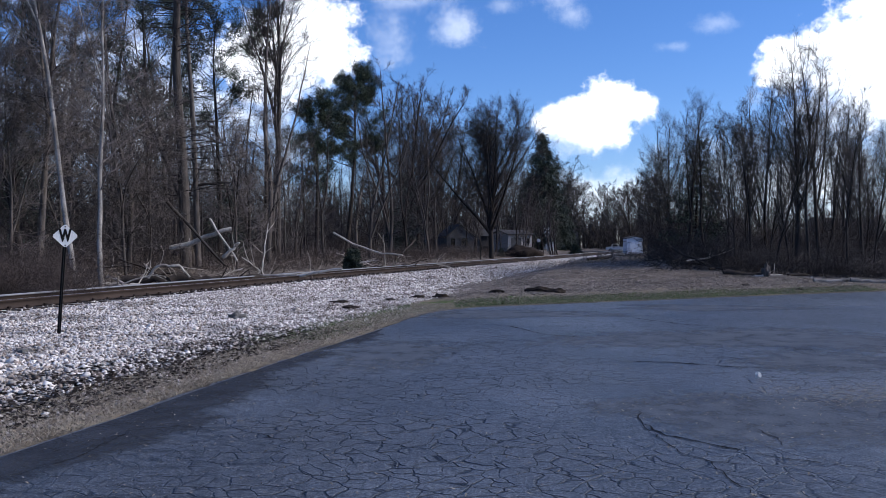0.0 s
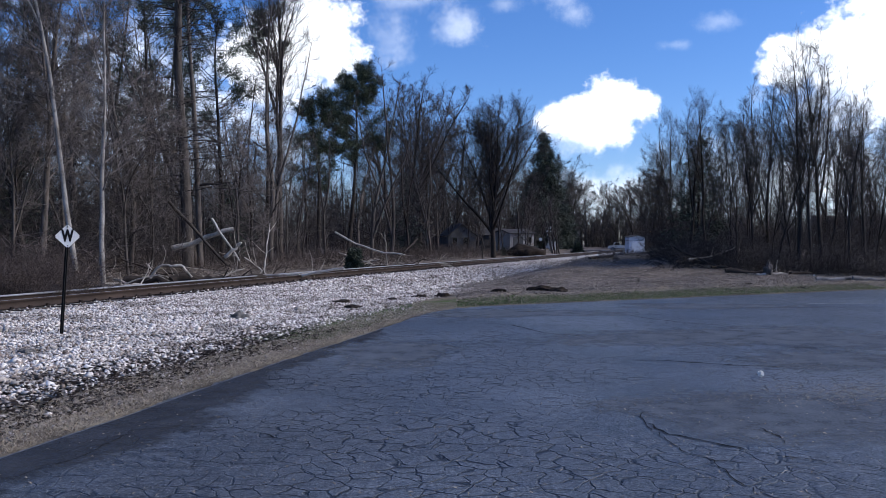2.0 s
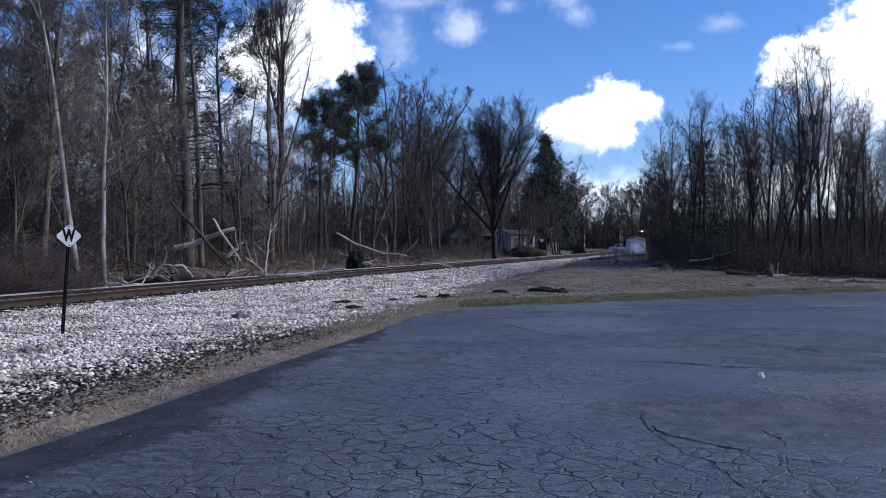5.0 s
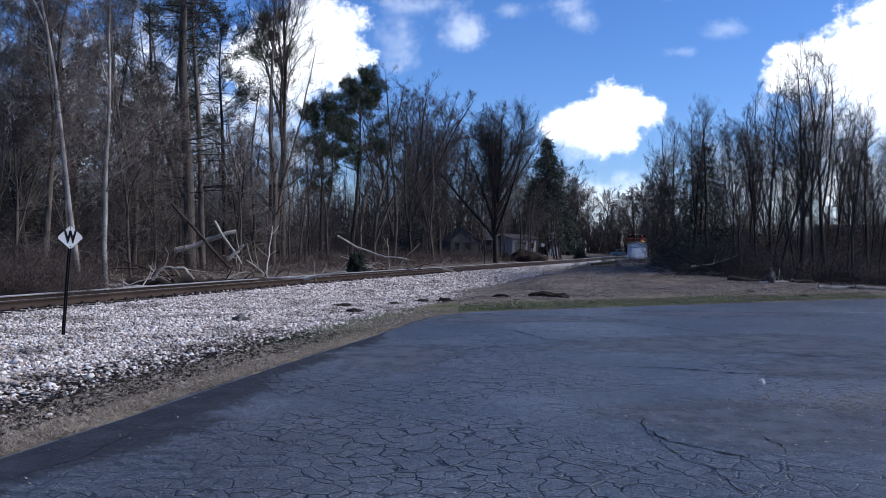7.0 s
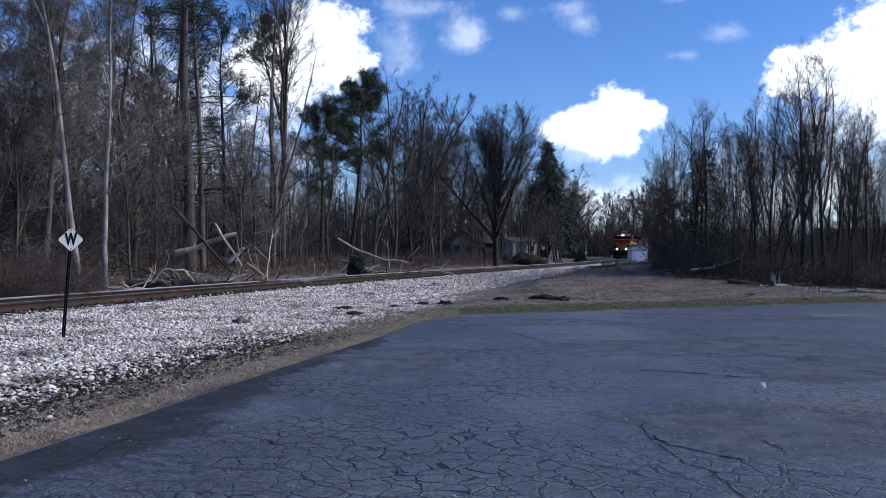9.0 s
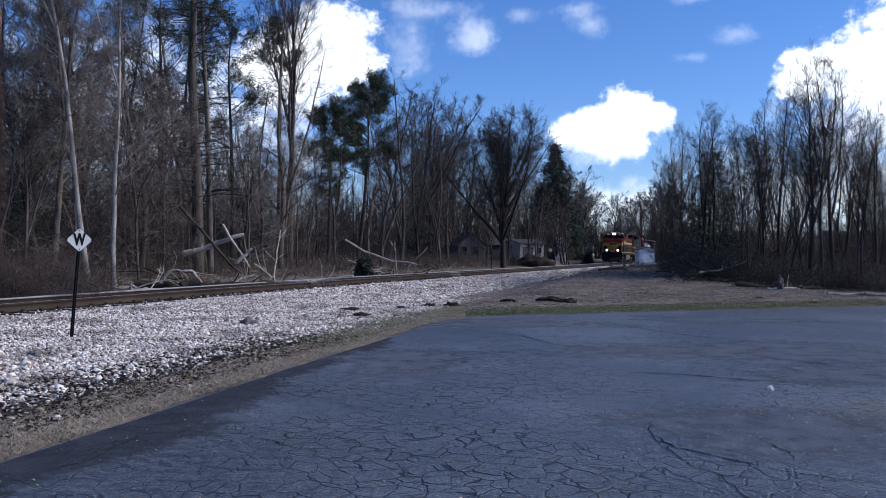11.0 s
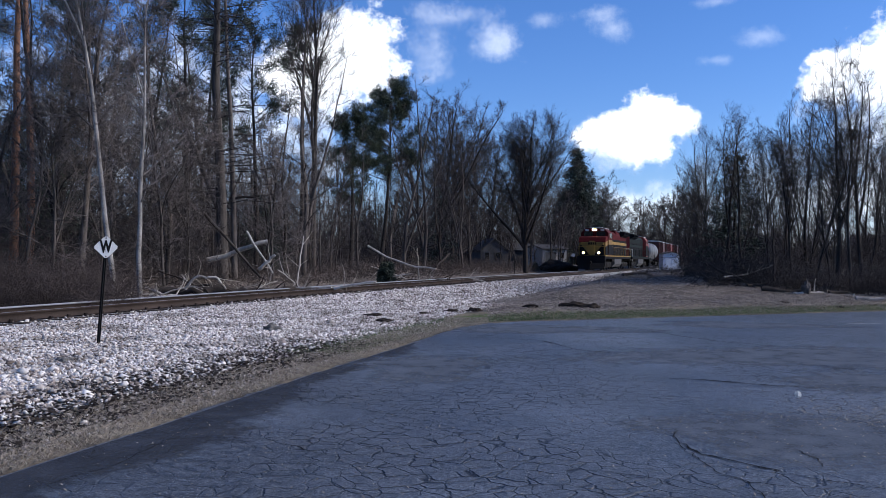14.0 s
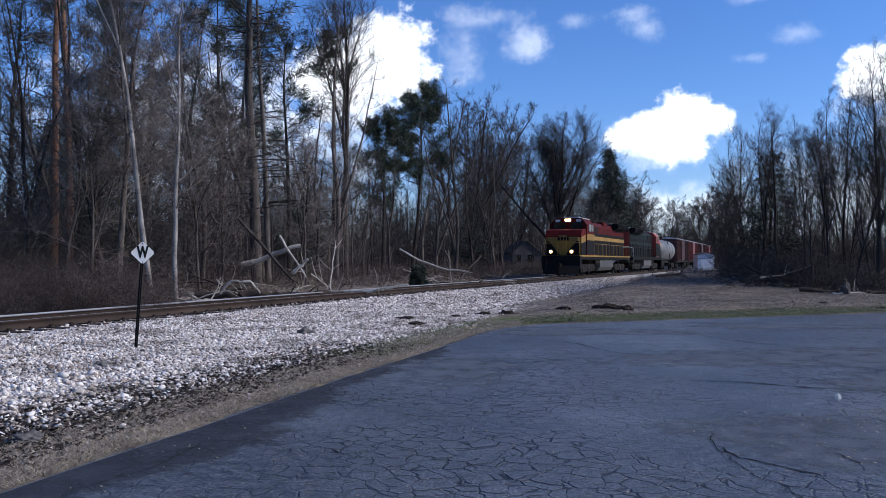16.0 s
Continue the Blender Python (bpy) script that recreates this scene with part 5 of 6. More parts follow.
    # handrails, fuel tank, trucks
    for s in (-1, 1):
        rail = rod((s * 1.44, -6.2, 2.62), (s * 1.44, -21.4, 2.62), 0.022, sides=6)
        for k in range(11):
            rod((s * 1.44, -6.2 - k * 1.52, 1.6), (s * 1.44, -6.2 - k * 1.52, 2.62), 0.02, sides=6, bm=rail)
        add("handrail", rail, mid if mid is not low else WHITE)
        for y in (-1.25, -21.45):
            g = rod((s * 1.42, y, 1.0), (s * 1.42, y, 2.6), 0.02, sides=6)
            rod((s * 1.42, y, 2.6), (s * 0.35, y, 2.6), 0.02, sides=6, bm=g)
            rod((s * 0.35, y, 1.6), (s * 0.35, y, 2.6), 0.02, sides=6, bm=g)
            add("grab_rail", g, WHITE if y < -5 else mid if mid is not low else WHITE)
    add("fuel_tank", prism([(-1.35, 1.28), (-1.35, 0.7), (-1.05, 0.36), (1.05, 0.36), (1.35, 0.7), (1.35, 1.28)], "y", -14.2, -8.7), FUEL_GREY)
    for s in (-1.2, 1.2):
        add("air_tank", rod((s, -7.0, 1.12), (s, -8.6, 1.12), 0.16, sides=12), GRIME)
    for y in (-5.0, -18.0):
        for a in bogie(loco, y if not flip else -L - y, 3, 1.75):
            wheelset(loco, a, turns)
    return loco, L


def tank_car():
    L = 15.0
    car = tagged(empty("tank_car"), "pale grey cylindrical tank car with dark underframe", "tank car", "cars of the freight train")
    bm = bmesh.new()
    rings, sides = [(-0.9, 0.35), (-0.98, 0.95), (-1.25, 1.3), (-1.7, 1.46), (-13.3, 1.46), (-13.75, 1.3), (-14.02, 0.95), (-14.1, 0.35)], 28
    loops = [[bm.verts.new((r * math.cos(a * 6.2832 / sides), y, 2.62 + r * math.sin(a * 6.2832 / sides))) for a in range(sides)] for y, r in rings]
    for p, q in zip(loops, loops[1:]):
        for i in range(sides):
            bm.faces.new((p[i], p[(i + 1) % sides], q[(i + 1) % sides], q[i]))
    bm.faces.new(loops[0])
    bm.faces.new(loops[-1])
    bmesh.ops.recalc_face_normals(bm, faces=bm.faces)
    for f in bm.faces:
        f.smooth = len(f.verts) == 4
    part("tank", bm, TANK_GREY, car)
    for y in (-1.75, -4.6, -7.5, -10.4, -13.25):
        part("band", rod((0, y - 0.05, 2.62), (0, y + 0.05, 2.62), 1.475, sides=28), FUEL_GREY, car)
    part("underframe", box((1.1, 14.2, 0.3), (0, -7.5, 1.05), 0.03), GRIME, car)
    for y in (-1.0, -14.0):
        part("end_platform", box((2.7, 1.3, 0.16), (0, y, 1.15), 0.02), GRIME, car)
    part("dome", rod((0, -7.5, 4.0), (0, -7.5, 4.5), 0.45, sides=18), GRIME, car)
    rl = bmesh.new()
    for x in (-0.7, 0.7):
        rod((x, -6.2, 4.75), (x, -8.8, 4.75), 0.025, sides=6, bm=rl)
        for y in (-6.2, -7.5, -8.8):
            rod((x, y, 3.8), (x, y, 4.75), 0.025, sides=6, bm=rl)
    part("top_railing", rl, GRIME, car)
    ladder = bmesh.new()
    for x in (-1.52, 1.52):
        for y in (-7.3, -7.7):
            rod((x, y, 1.1), (x * 0.72, y, 4.2), 0.025, sides=6, bm=ladder)
        for k in range(9):
            rod((x * (1 - 0.028 * k), -7.3, 1.3 + 0.33 * k), (x * (1 - 0.028 * k), -7.7, 1.3 + 0.33 * k), 0.02, sides=6, bm=ladder)
    part("ladder", ladder, GRIME, car)
    for y in (-2.2, -12.8):
        for a in bogie(car, y, 2, 1.78):
            wheelset(car, a, False)
    return car, L


def boxcar(paint, label):
    L = 17.0
    car = tagged(empty("boxcar"), label, "boxcar", "cars of the freight train")
    part("body", box((2.9, 15.6, 3.3), (0, -8.5, 2.85), 0.03), paint, car)
    part("roof", prism([(-1.5, 4.48), (0, 4.66), (1.5, 4.48), (1.5, 4.4), (-1.5, 4.4)], "y", -16.4, -0.6), ROOF_GREY, car)
    for k in range(14):
        part("roof_rib", prism([(-1.5, 4.49), (0, 4.67), (1.5, 4.49), (1.5, 4.53), (0, 4.71), (-1.5, 4.53)], "y", -1.2 - k * 1.12 - 0.06, -1.2 - k * 1.12), ROOF_GREY, car)
    for s in (-1, 1):
        for k in range(18):
            y = -1.0 - k * 0.88
            if not -10.6 < y < -6.6:
                part("side_post", box((0.08, 0.12, 3.2), (s * 1.48, y, 2.85), 0.01), paint, car)
        d = part("sliding_door", box((0.09, 3.6, 3.0), (s * 1.49, -8.6, 2.85), 0.02), paint, car)
        for k in range(6):
            part("door_rib", box((0.05, 3.4, 0.08), (s * 1.55, -8.6, 1.6 + 0.5 * k), 0.01), paint, d)
        part("side_sill", box((0.1, 15.6, 0.3), (s * 1.44, -8.5, 1.12), 0.02), GRIME, car)
    for y in (-0.68, -16.32):
        for z in (1.6, 2.2, 2.8, 3.4, 4.0):
            part("end_rib", box((2.6, 0.1, 0.16), (0, y, z), 0.03), paint, car)
    ladder = bmesh.new()
    for k in range(9):
        rod((-1.4, -0.55, 1.2 + 0.36 * k), (-0.95, -0.55, 1.2 + 0.36 * k), 0.02, sides=6, bm=ladder)
    part("ladder", ladder, paint, car)
    part("underframe", box((0.9, 16.4, 0.34), (0, -8.5, 0.98), 0.03), GRIME, car)
    for y in (-2.4, -14.6):
        for a in bogie(car, y, 2, 1.78):
            wheelset(car, a, False)
    return car, L


def freight_train():
    made = [locomotive("red, yellow and black diesel locomotive with lit headlights", RED, YELLOW, BLACK, RED, False, True),
            locomotive("dark diesel locomotive with an orange-red cab facing back", DARK_GREEN, DARK_GREEN, BLACK, SIGNAL_RED, True, True),
            tank_car(), boxcar(OXIDE, "dark oxide red boxcar with ribbed sides"), boxcar(BRIGHT_OXIDE, "bright red boxcar with ribbed sides")]
    first = made[3][0]
    at = 0.0
    made += [(copy_thing(first, Matrix()), 17.0), (copy_thing(made[4][0], Matrix()), 17.0)]
    for car, length in made:
        train.append((car, at, length))
        at += length


# ---- things by the track ----
def spot(px, py, y):
    """The point y metres ahead that shows at px, py in the opening view."""
    return Vector(((px - 784) / 1429 * y, y, 1.55 + (433 - py) / 1429 * y))


def whistle_post():
    foot, top = spot(103, 588, 13.4), spot(114.5, 434, 13.4)
    foot.z = float(ground_z(foot.x, foot.y)) - 0.1
    post = tagged(empty("whistle_post", Matrix.Translation(foot)), "black steel post with a white diamond whistle sign", "sign post")
    up = top - foot
    turn = up.to_track_quat("Z", "Y").to_matrix().to_4x4() @ pose(0, 0, 0, 0, 0, 0)
    tall = up.length + 0.12
    # the U-shaped post, with its row of holes as dark studs
    part("post", prism([(-0.036, -0.012), (-0.022, -0.012), (-0.014, 0.016), (0.014, 0.016), (0.022, -0.012), (0.036, -0.012), (0.036, -0.004), (0.027, -0.004), (0.018, 0.024), (-0.018, 0.024), (-0.027, -0.004), (-0.036, -0.004)], "z", 0, tall), BLACK, post, m=turn)
    holes = bmesh.new()
    for k in range(int(tall / 0.05)):
        rod((0, 0.0165, 0.03 + k * 0.05), (0, 0.0145, 0.03 + k * 0.05), 0.005, sides=6, bm=holes)
    part("post_hole", holes, GRIME, post, m=turn)
    mid = spot(115.5, 418, 13.4 - 0.03) - foot
    face = pose(*mid, 0, 0, 25.0)
    plate = prism([(0, -0.2), (0.2, 0), (0, 0.2), (-0.2, 0)], "y", -0.002, 0.002)
    bmesh.ops.bevel(plate, geom=[e for e in plate.edges if abs(e.verts[0].co.y - e.verts[1].co.y) > 0.003], offset=0.02, segments=3, affect="EDGES")
    plate = part("sign_plate", plate, WHITE, post, "white diamond sign plate", m=face)
    for z in (-0.155, 0.155):
        part("bolt", rod((0, -0.002, z), (0, -0.009, z), 0.012, sides=8), GRIME, plate)
    text = bpy.data.curves.new("letter", "FONT")
    text.body, text.size, text.extrude, text.offset = "W", 0.25, 0.002, 0.013
    text.align_x, text.align_y = "CENTER", "CENTER"
    tmp = new("letter_curve", text)
    bpy.context.view_layer.update()
    me = bpy.data.meshes.new_from_object(tmp.evaluated_get(bpy.context.evaluated_depsgraph_get()))
    bpy.data.objects.remove(tmp)
    me.materials.clear()
    part("letter", me, BLACK, plate, "black capital letter W", m=pose(0, -0.005, 0, 90, 0, 0) @ Matrix.Diagonal((0.66, 1.08, 1, 1)))


def fallen(name, a, b, r, mat, label, seed, sag=0.0, stubs=3, category="log"):
    """A fallen trunk or branch between two points, bent and with broken stubs."""
    rng = np.random.default_rng(seed)
    a, b = np.array(a, float), np.array(b, float)
    n, segs = 7, []
    pts = [a + (b - a) * k / n + np.array([0, 0, -sag * math.sin(math.pi * k / n)]) + (rng.normal(0, r * 0.35, 3) if 0 < k < n else 0) for k in range(n + 1)]
    for k in range(n):
        segs.append((*pts[k], *pts[k + 1], r * (1 - 0.35 * k / n), r * (1 - 0.35 * (k + 1) / n)))
    v, f = chain(segs, 10)
    ob = tagged(part(name, mesh_of(name, v, f, [mat], smooth=True), None), label, category)
    for end, way in ((v[:10], -1), (v[-10:], 1)):
        part("cut_end", mesh_of("cut_end", end, np.arange(10)[None, ::way], [mat]), None, ob)
    for _ in range(stubs):
        p, w, rr = along(segs, rng.uniform(0.2, 0.95))
        v2, f2 = chain(branch(rng, p, side_way(rng, w, rng.uniform(0.6, 1.2), 0.2), rng.uniform(0.3, 1.1), max(0.015, rr * 0.3), 3, 0.2, 0, 0.3), 5)
        part("broken_stub", mesh_of("broken_stub", v2, f2, [mat], smooth=True), None, ob)
    return ob


def deadfall():
    rows = [  # ends in the opening view, distance ahead of both ends, radius
        (302, 440, 410, 405, 36, 36, 0.11, DEADWOOD, "bleached broken log propped on a dead branch", 0, 2),
        (296, 357, 398, 470, 36.2, 34.5, 0.06, DARKWOOD, "leaning dead branch with grey twigs", 0, 7),
        (372, 388, 420, 462, 36.5, 34, 0.045, DEADWOOD, "thin bleached branch leaning in the deadfall", 0, 4),
        (395, 455, 424, 430, 33, 33, 0.07, DEADWOOD, "short bleached broken branch", 0, 2),
        (78, 473, 168, 486, 29.5, 29.5, 0.10, DARKWOOD, "grey fallen log in the brush", 0.05, 3),
        (156, 484, 264, 493, 28.8, 28.8, 0.12, DEADWOOD, "pale fallen log beside the track", 0.03, 3),
        (218, 470, 318, 478, 31, 31, 0.17, DARKWOOD, "dark rotten fallen log", 0.02, 4),
        (300, 474, 392, 476, 30.5, 31, 0.2, DARKWOOD, "thick dark fallen trunk", 0.02, 4),
        (345, 468, 388, 490, 31, 30, 0.14, DARKWOOD, "dark stump-like broken log", 0, 3),
        (398, 492, 474, 470, 30, 32, 0.15, DARKWOOD, "dark fallen log with twisted roots", 0, 6),
        (262, 492, 300, 472, 30, 30, 0.045, DEADWOOD, "bleached arched branch lying in the deadfall", -0.25, 2),
        (300, 472, 336, 491, 30, 30, 0.04, DEADWOOD, "bleached arched branch lying in the deadfall", -0.2, 2),
        (440, 484, 520, 486, 33, 34, 0.1, DARKWOOD, "dark low log in leaf litter", 0, 5),
        (570, 460, 612, 467, 41, 41, 0.11, DEADWOOD, "pale short log beside the track", 0.02, 2),
        (590, 412, 712, 452, 48, 46, 0.05, DEADWOOD, "thin pale fallen branch", 0.3, 4),
        (655, 451, 738, 460, 46, 46, 0.15, DARKWOOD, "dark fallen log in the brush", 0.03, 4),
        (715, 448, 772, 463, 47, 46, 0.09, DARKWOOD, "dark broken branch beside the track", 0, 5),
        (735, 425, 712, 448, 50, 47, 0.05, DARKWOOD, "dark upright dead branch", 0, 3),
        (1040, 488, 1082, 474, 40, 41, 0.07, DARKWOOD, "dark log at the end of the brush", 0, 4),
        (1440, 497, 1508, 501, 30.5, 30.5, 0.07, BARK_PALE, "weathered landscape timber lying in grass", 0, 0),
        (1505, 500, 1580, 502, 30.3, 30.1, 0.09, BARK_PALE, "weathered landscape timber lying in grass", 0, 0),
        (1335, 487, 1385, 470, 32.5, 32.8, 0.05, DEADWOOD, "pale fallen branch at the wood's foot", 0, 3),
        (1190, 440, 1330, 486, 37, 33, 0.05, DARKWOOD, "dark drooping dead branch", 0.2, 5),
        (1180, 480, 1270, 470, 37, 36, 0.07, DARKWOOD, "dark fallen branch in the brush", 0, 5)]
    rows += [(1215, 462, 1300, 440, 35.5, 36.5, 0.035, DEADWOOD, "thin pale branch standing out of the brush", 0.1, 5),
             (1255, 476, 1340, 452, 34.5, 36, 0.04, DARKWOOD, "dark dead branch propped in the brush", 0.15, 6),
             (1280, 482, 1352, 484, 33.2, 33, 0.09, DARKWOOD, "dark rotten log at the wood's foot", 0.0, 4),
             (1395, 484, 1455, 478, 33, 34, 0.06, DARKWOOD, "dark fallen branch under the trees", 0.0, 5),
             (1470, 482, 1560, 462, 34, 36, 0.05, DARKWOOD, "long dead branch sagging to the ground", 0.2, 5)]
    for n, (x0, y0, x1, y1, d0, d1, r, mat, label, sag, stubs) in enumerate(rows):
        a, b = spot(x0, y0, d0), spot(x1, y1, d1)
        for p in (a, b):
            p.z = max(p.z, float(ground_z(p.x, p.y)) + r * 0.6)
        if n not in (0, 1, 2, 3, 10, 11, 14, 17, 22, 24, 25, 28):
            a.z, b.z = (float(ground_z(p.x, p.y)) + r * 0.7 for p in (a, b))
        r *= 1.2
        fallen("fallen_log" if r > 0.09 else "fallen_branch", a, b, r, mat, label, 500 + n, sag, stubs)


def sticks():
    """Loose dead branches strewn in front of the wood."""
    rng = np.random.default_rng(640)
    for n in range(30):
        px, d = (rng.uniform(60, 500), rng.uniform(27.5, 34)) if n < 20 else (rng.uniform(600, 800), rng.uniform(44, 52))
        x = (px - 784) / 1429 * d
        if off_track(x, d) > -3.2:
            d += 4.0
            x = (px - 784) / 1429 * d
        a = Vector((x, d, float(ground_z(x, d)) + 0.05))
        way = Vector((rng.normal(0, 1), rng.normal(0, 0.5), abs(rng.normal(0, 0.22)))).normalized() * rng.uniform(1.0, 3.0)
        b = a + way
        b.z = max(b.z, float(ground_z(b.x, b.y)) + 0.06)
        pale = n % 3 != 0
        fallen("fallen_branch", a, b, rng.uniform(0.025, 0.06), DEADWOOD if pale else DARKWOOD, "bleached dead branch on leaf litter" if pale else "dark dead branch on leaf litter", 660 + n, -0.08, 3, "branch")


def lump(name, at, size, mat, label, seed, category, rough=1.0):
    """A rough lump of stone or earth resting on the ground."""
    bm = bmesh.new()
    bmesh.ops.create_icosphere(bm, subdivisions=4, radius=1)
    for v in bm.verts:
        k = 1 + 0.5 * noise.noise(v.co * 1.5 + Vector((seed, 0, 0))) + 0.3 * noise.noise(v.co * 4 + Vector((0, seed, 0))) + 0.16 * noise.noise(v.co * 11 + Vector((0, 0, seed)))
        k = 1 + (k - 1) * rough
        v.co = Vector((v.co.x * size[0] * k, v.co.y * size[1] * k, max(-0.25, v.co.z) * size[2] * k))
    for f in bm.faces:
        f.smooth = True
    ob = part(name, bm, mat, m=Matrix.Translation((at.x, at.y, float(ground_z(at.x, at.y)) + 0.1 * size[2])))
    return tagged(ob, label, category)


EARTH = worn("dark_earth", (0.05, 0.038, 0.03), (0.016, 0.012, 0.01), 0.95, scale=5, fine=45, relief=0.8)
ROCK = worn("dark_rock", (0.2, 0.19, 0.18), (0.07, 0.065, 0.06), 0.9, scale=5, fine=40, relief=0.6)


def lumps():
    lump("rock", spot(418, 566, 16.6), (0.19, 0.15, 0.13), ROCK, "dark grey rock lying on the ballast", 1, "rock")
    lump("rock", spot(40, 628, 11.3), (0.13, 0.1, 0.08), ROCK, "small dark rock lying on the ballast", 2, "rock")
    lump("rock", spot(-100, 770, 6.7), (0.14, 0.1, 0.07), ROCK, "flat dark rock beside the lot", 3, "rock")
    for n, (px, py, s) in enumerate(((955, 517, 0.34), (985, 518, 0.25), (780, 523, 0.22), (740, 523, 0.18), (880, 521, 0.2), (690, 527, 0.14), (1320, 507, 0.16), (1415, 511, 0.14), (600, 533, 0.2), (620, 541, 0.18))):
        lump("clod", spot(px, py, 1429 * 1.48 / (py - 433)), (s * 1.1, s * 0.7, s * 0.4), EARTH, "dark clod of earth in the grass", 10 + n, "earth")
    lump("earth_heap", spot(925, 440, 95), (2.0, 1.8, 1.25), EARTH, "dark heap of earth beside a garage", 30, "earth heap", 0.6)
    lump("stump", spot(1356, 486, 32.6), (0.16, 0.16, 0.42), BARK_GREY, "grey sawn stump at the wood's foot", 31, "stump")


# ---- houses, crossing, shed ----
SIDING = worn("beige_siding", (0.56, 0.51, 0.47), (0.4, 0.36, 0.33), 0.7, scale=1, fine=8)
SIDING_DARK = worn("grey_weathered_siding", (0.12, 0.12, 0.125), (0.05, 0.05, 0.053), 0.8, scale=1, fine=8)
SHINGLE = worn("dark_shingles", (0.09, 0.085, 0.085), (0.04, 0.038, 0.038), 0.9, scale=2, fine=20)
SHED_PAINT = worn("pale_blue_white_paint", (0.66, 0.7, 0.76), (0.46, 0.49, 0.54), 0.5, scale=1.2, fine=10)
CONCRETE = worn("pale_concrete", (0.38, 0.37, 0.36), (0.24, 0.235, 0.23), 0.85, scale=1, fine=12)


def small_house(name, px, y, width, depth, eaves, ridge, turn, wall_mat, label, category, openings=(), along_x=True):
    """A gabled building: walls with siding courses, overhanging roof, doors and windows with frames."""
    x = (px - 784) / 1429 * y
    z = float(ground_z(x, y))
    house = tagged(empty(name, pose(x, y, z, 0, 0, turn)), label, category)
    w, d = width / 2, depth / 2
    part("wall", prism([(-w, -0.3), (-w, eaves), (0, ridge), (w, eaves), (w, -0.3)], "y", -d, d) if not along_x else prism([(-d, -0.3), (-d, eaves), (0, ridge), (d, eaves), (d, -0.3)], "x", -w, w), wall_mat, house)
    half = d if along_x else w
    slope = math.hypot(half, ridge - eaves) * 1.12
    for s in (-1, 1):
        a = math.degrees(math.atan2(ridge - eaves, half))
        bm = box(((width if along_x else slope) + (0.5 if along_x else 0), (slope if along_x else depth + 0.5), 0.09))
        m = pose(0, s * half * 0.54, (eaves + ridge) / 2 + 0.04, -s * a, 0, 0) if along_x else pose(s * half * 0.54, 0, (eaves + ridge) / 2 + 0.04, 0, s * a, 0)
        part("roof", bm, SHINGLE, house, m=m)
    for k in range(int(eaves / 0.25)):
        part("siding_board", box((width + 0.03, 0.02, 0.05), (0, -d - 0.006, 0.15 + 0.25 * k)), wall_mat, house)
    for kind, ox, oz, ow, oh, mat in openings:
        o = part(kind, box((ow, 0.05, oh), (ox, -d - 0.03, oz), 0.01), mat, house)
        for s in (-1, 1):
            part("frame", box((0.07, 0.07, oh + 0.14), (ox + s * (ow / 2 + 0.035), -d - 0.035, oz)), wall_mat, o)
            part("frame", box((ow, 0.07, 0.07), (ox, -d - 0.035, oz + s * (oh / 2 + 0.035))), wall_mat, o)
    return house


def buildings():
    small_house("garage", 905, 110, 3.4, 6.0, 2.35, 2.9, 18, SIDING, "beige garage with a dark shingle roof", "garage", [("garage_door", -0.6, 1.0, 1.5, 1.9, SIDING_DARK), ("window", 1.1, 1.5, 0.5, 0.7, GLASS_DARK)])
    small_house("garage", 866, 116, 4.0, 5.0, 2.2, 3.1, 10, SIDING_DARK, "weathered grey outbuilding under trees", "outbuilding", [("door", 0.3, 1.0, 0.9, 2.0, GLASS_DARK)])
    small_house("house", 806, 104, 3.6, 5.0, 2.0, 3.4, 14, SIDING_DARK, "small grey house with a dark gable roof", "house", [("window", 0.5, 1.3, 0.8, 0.9, GLASS_DARK), ("window", -1.0, 1.3, 0.6, 0.9, GLASS_DARK)], False)
    small_house("house", 962, 190, 6.5, 7.0, 2.7, 4.6, 0, WHITE, "white house behind the level crossing", "house", [("window", -1.5, 1.5, 1.0, 1.2, GLASS_DARK), ("door", 0.6, 1.05, 0.9, 2.05, SIDING_DARK), ("window", 2.2, 1.5, 1.0, 1.2, GLASS_DARK)])
    small_house("house", 1000, 205, 6.0, 7.0, 2.4, 4.0, 0, SIDING_DARK, "grey house behind the level crossing", "house", [("window", 0.0, 1.4, 1.2, 1.1, GLASS_DARK)])
    small_house("house", 1290, 120, 5.5, 7.0, 2.6, 4.2, -20, WHITE, "white house behind the wood", "house", [("window", -1.2, 1.4, 0.9, 1.1, GLASS_DARK), ("window", 1.3, 1.4, 0.9, 1.1, GLASS_DARK)])
    small_house("house", 1495, 115, 9.0, 7.0, 2.6, 4.4, -25, WHITE, "long white house behind the wood", "house", [("window", -2.5, 1.4, 1.0, 1.1, GLASS_DARK), ("door", 0.0, 1.05, 0.9, 2.0, SIDING_DARK), ("window", 2.5, 1.4, 1.0, 1.1, GLASS_DARK)])
    small_house("house", 255, 88, 6.0, 6.0, 2.6, 4.2, 20, SIDING, "pale house half hidden behind the wood", "house", [("window", -1.2, 1.4, 0.9, 1.1, GLASS_DARK)])
    # the little pale shed by the track
    shed = small_house("shed", 1120, 122, 2.4, 2.0, 2.4, 2.7, 6, SHED_PAINT, "small pale blue-white metal shed beside the track", "shed", [], False)
    for s in (-1, 1):
        d = part("door", box((0.84, 0.05, 1.75), (s * 0.43, -1.03, 0.95), 0.01), SHED_PAINT, shed)
        part("handle", box((0.04, 0.06, 0.18), (s * 0.1, -1.07, 0.95), 0.01), GRIME, d)
    for k in range(8):
        part("wall_rib", box((0.03, 0.04, 2.0), (-0.94 + 0.268 * k, -1.0, 1.02)), SHED_PAINT, shed)


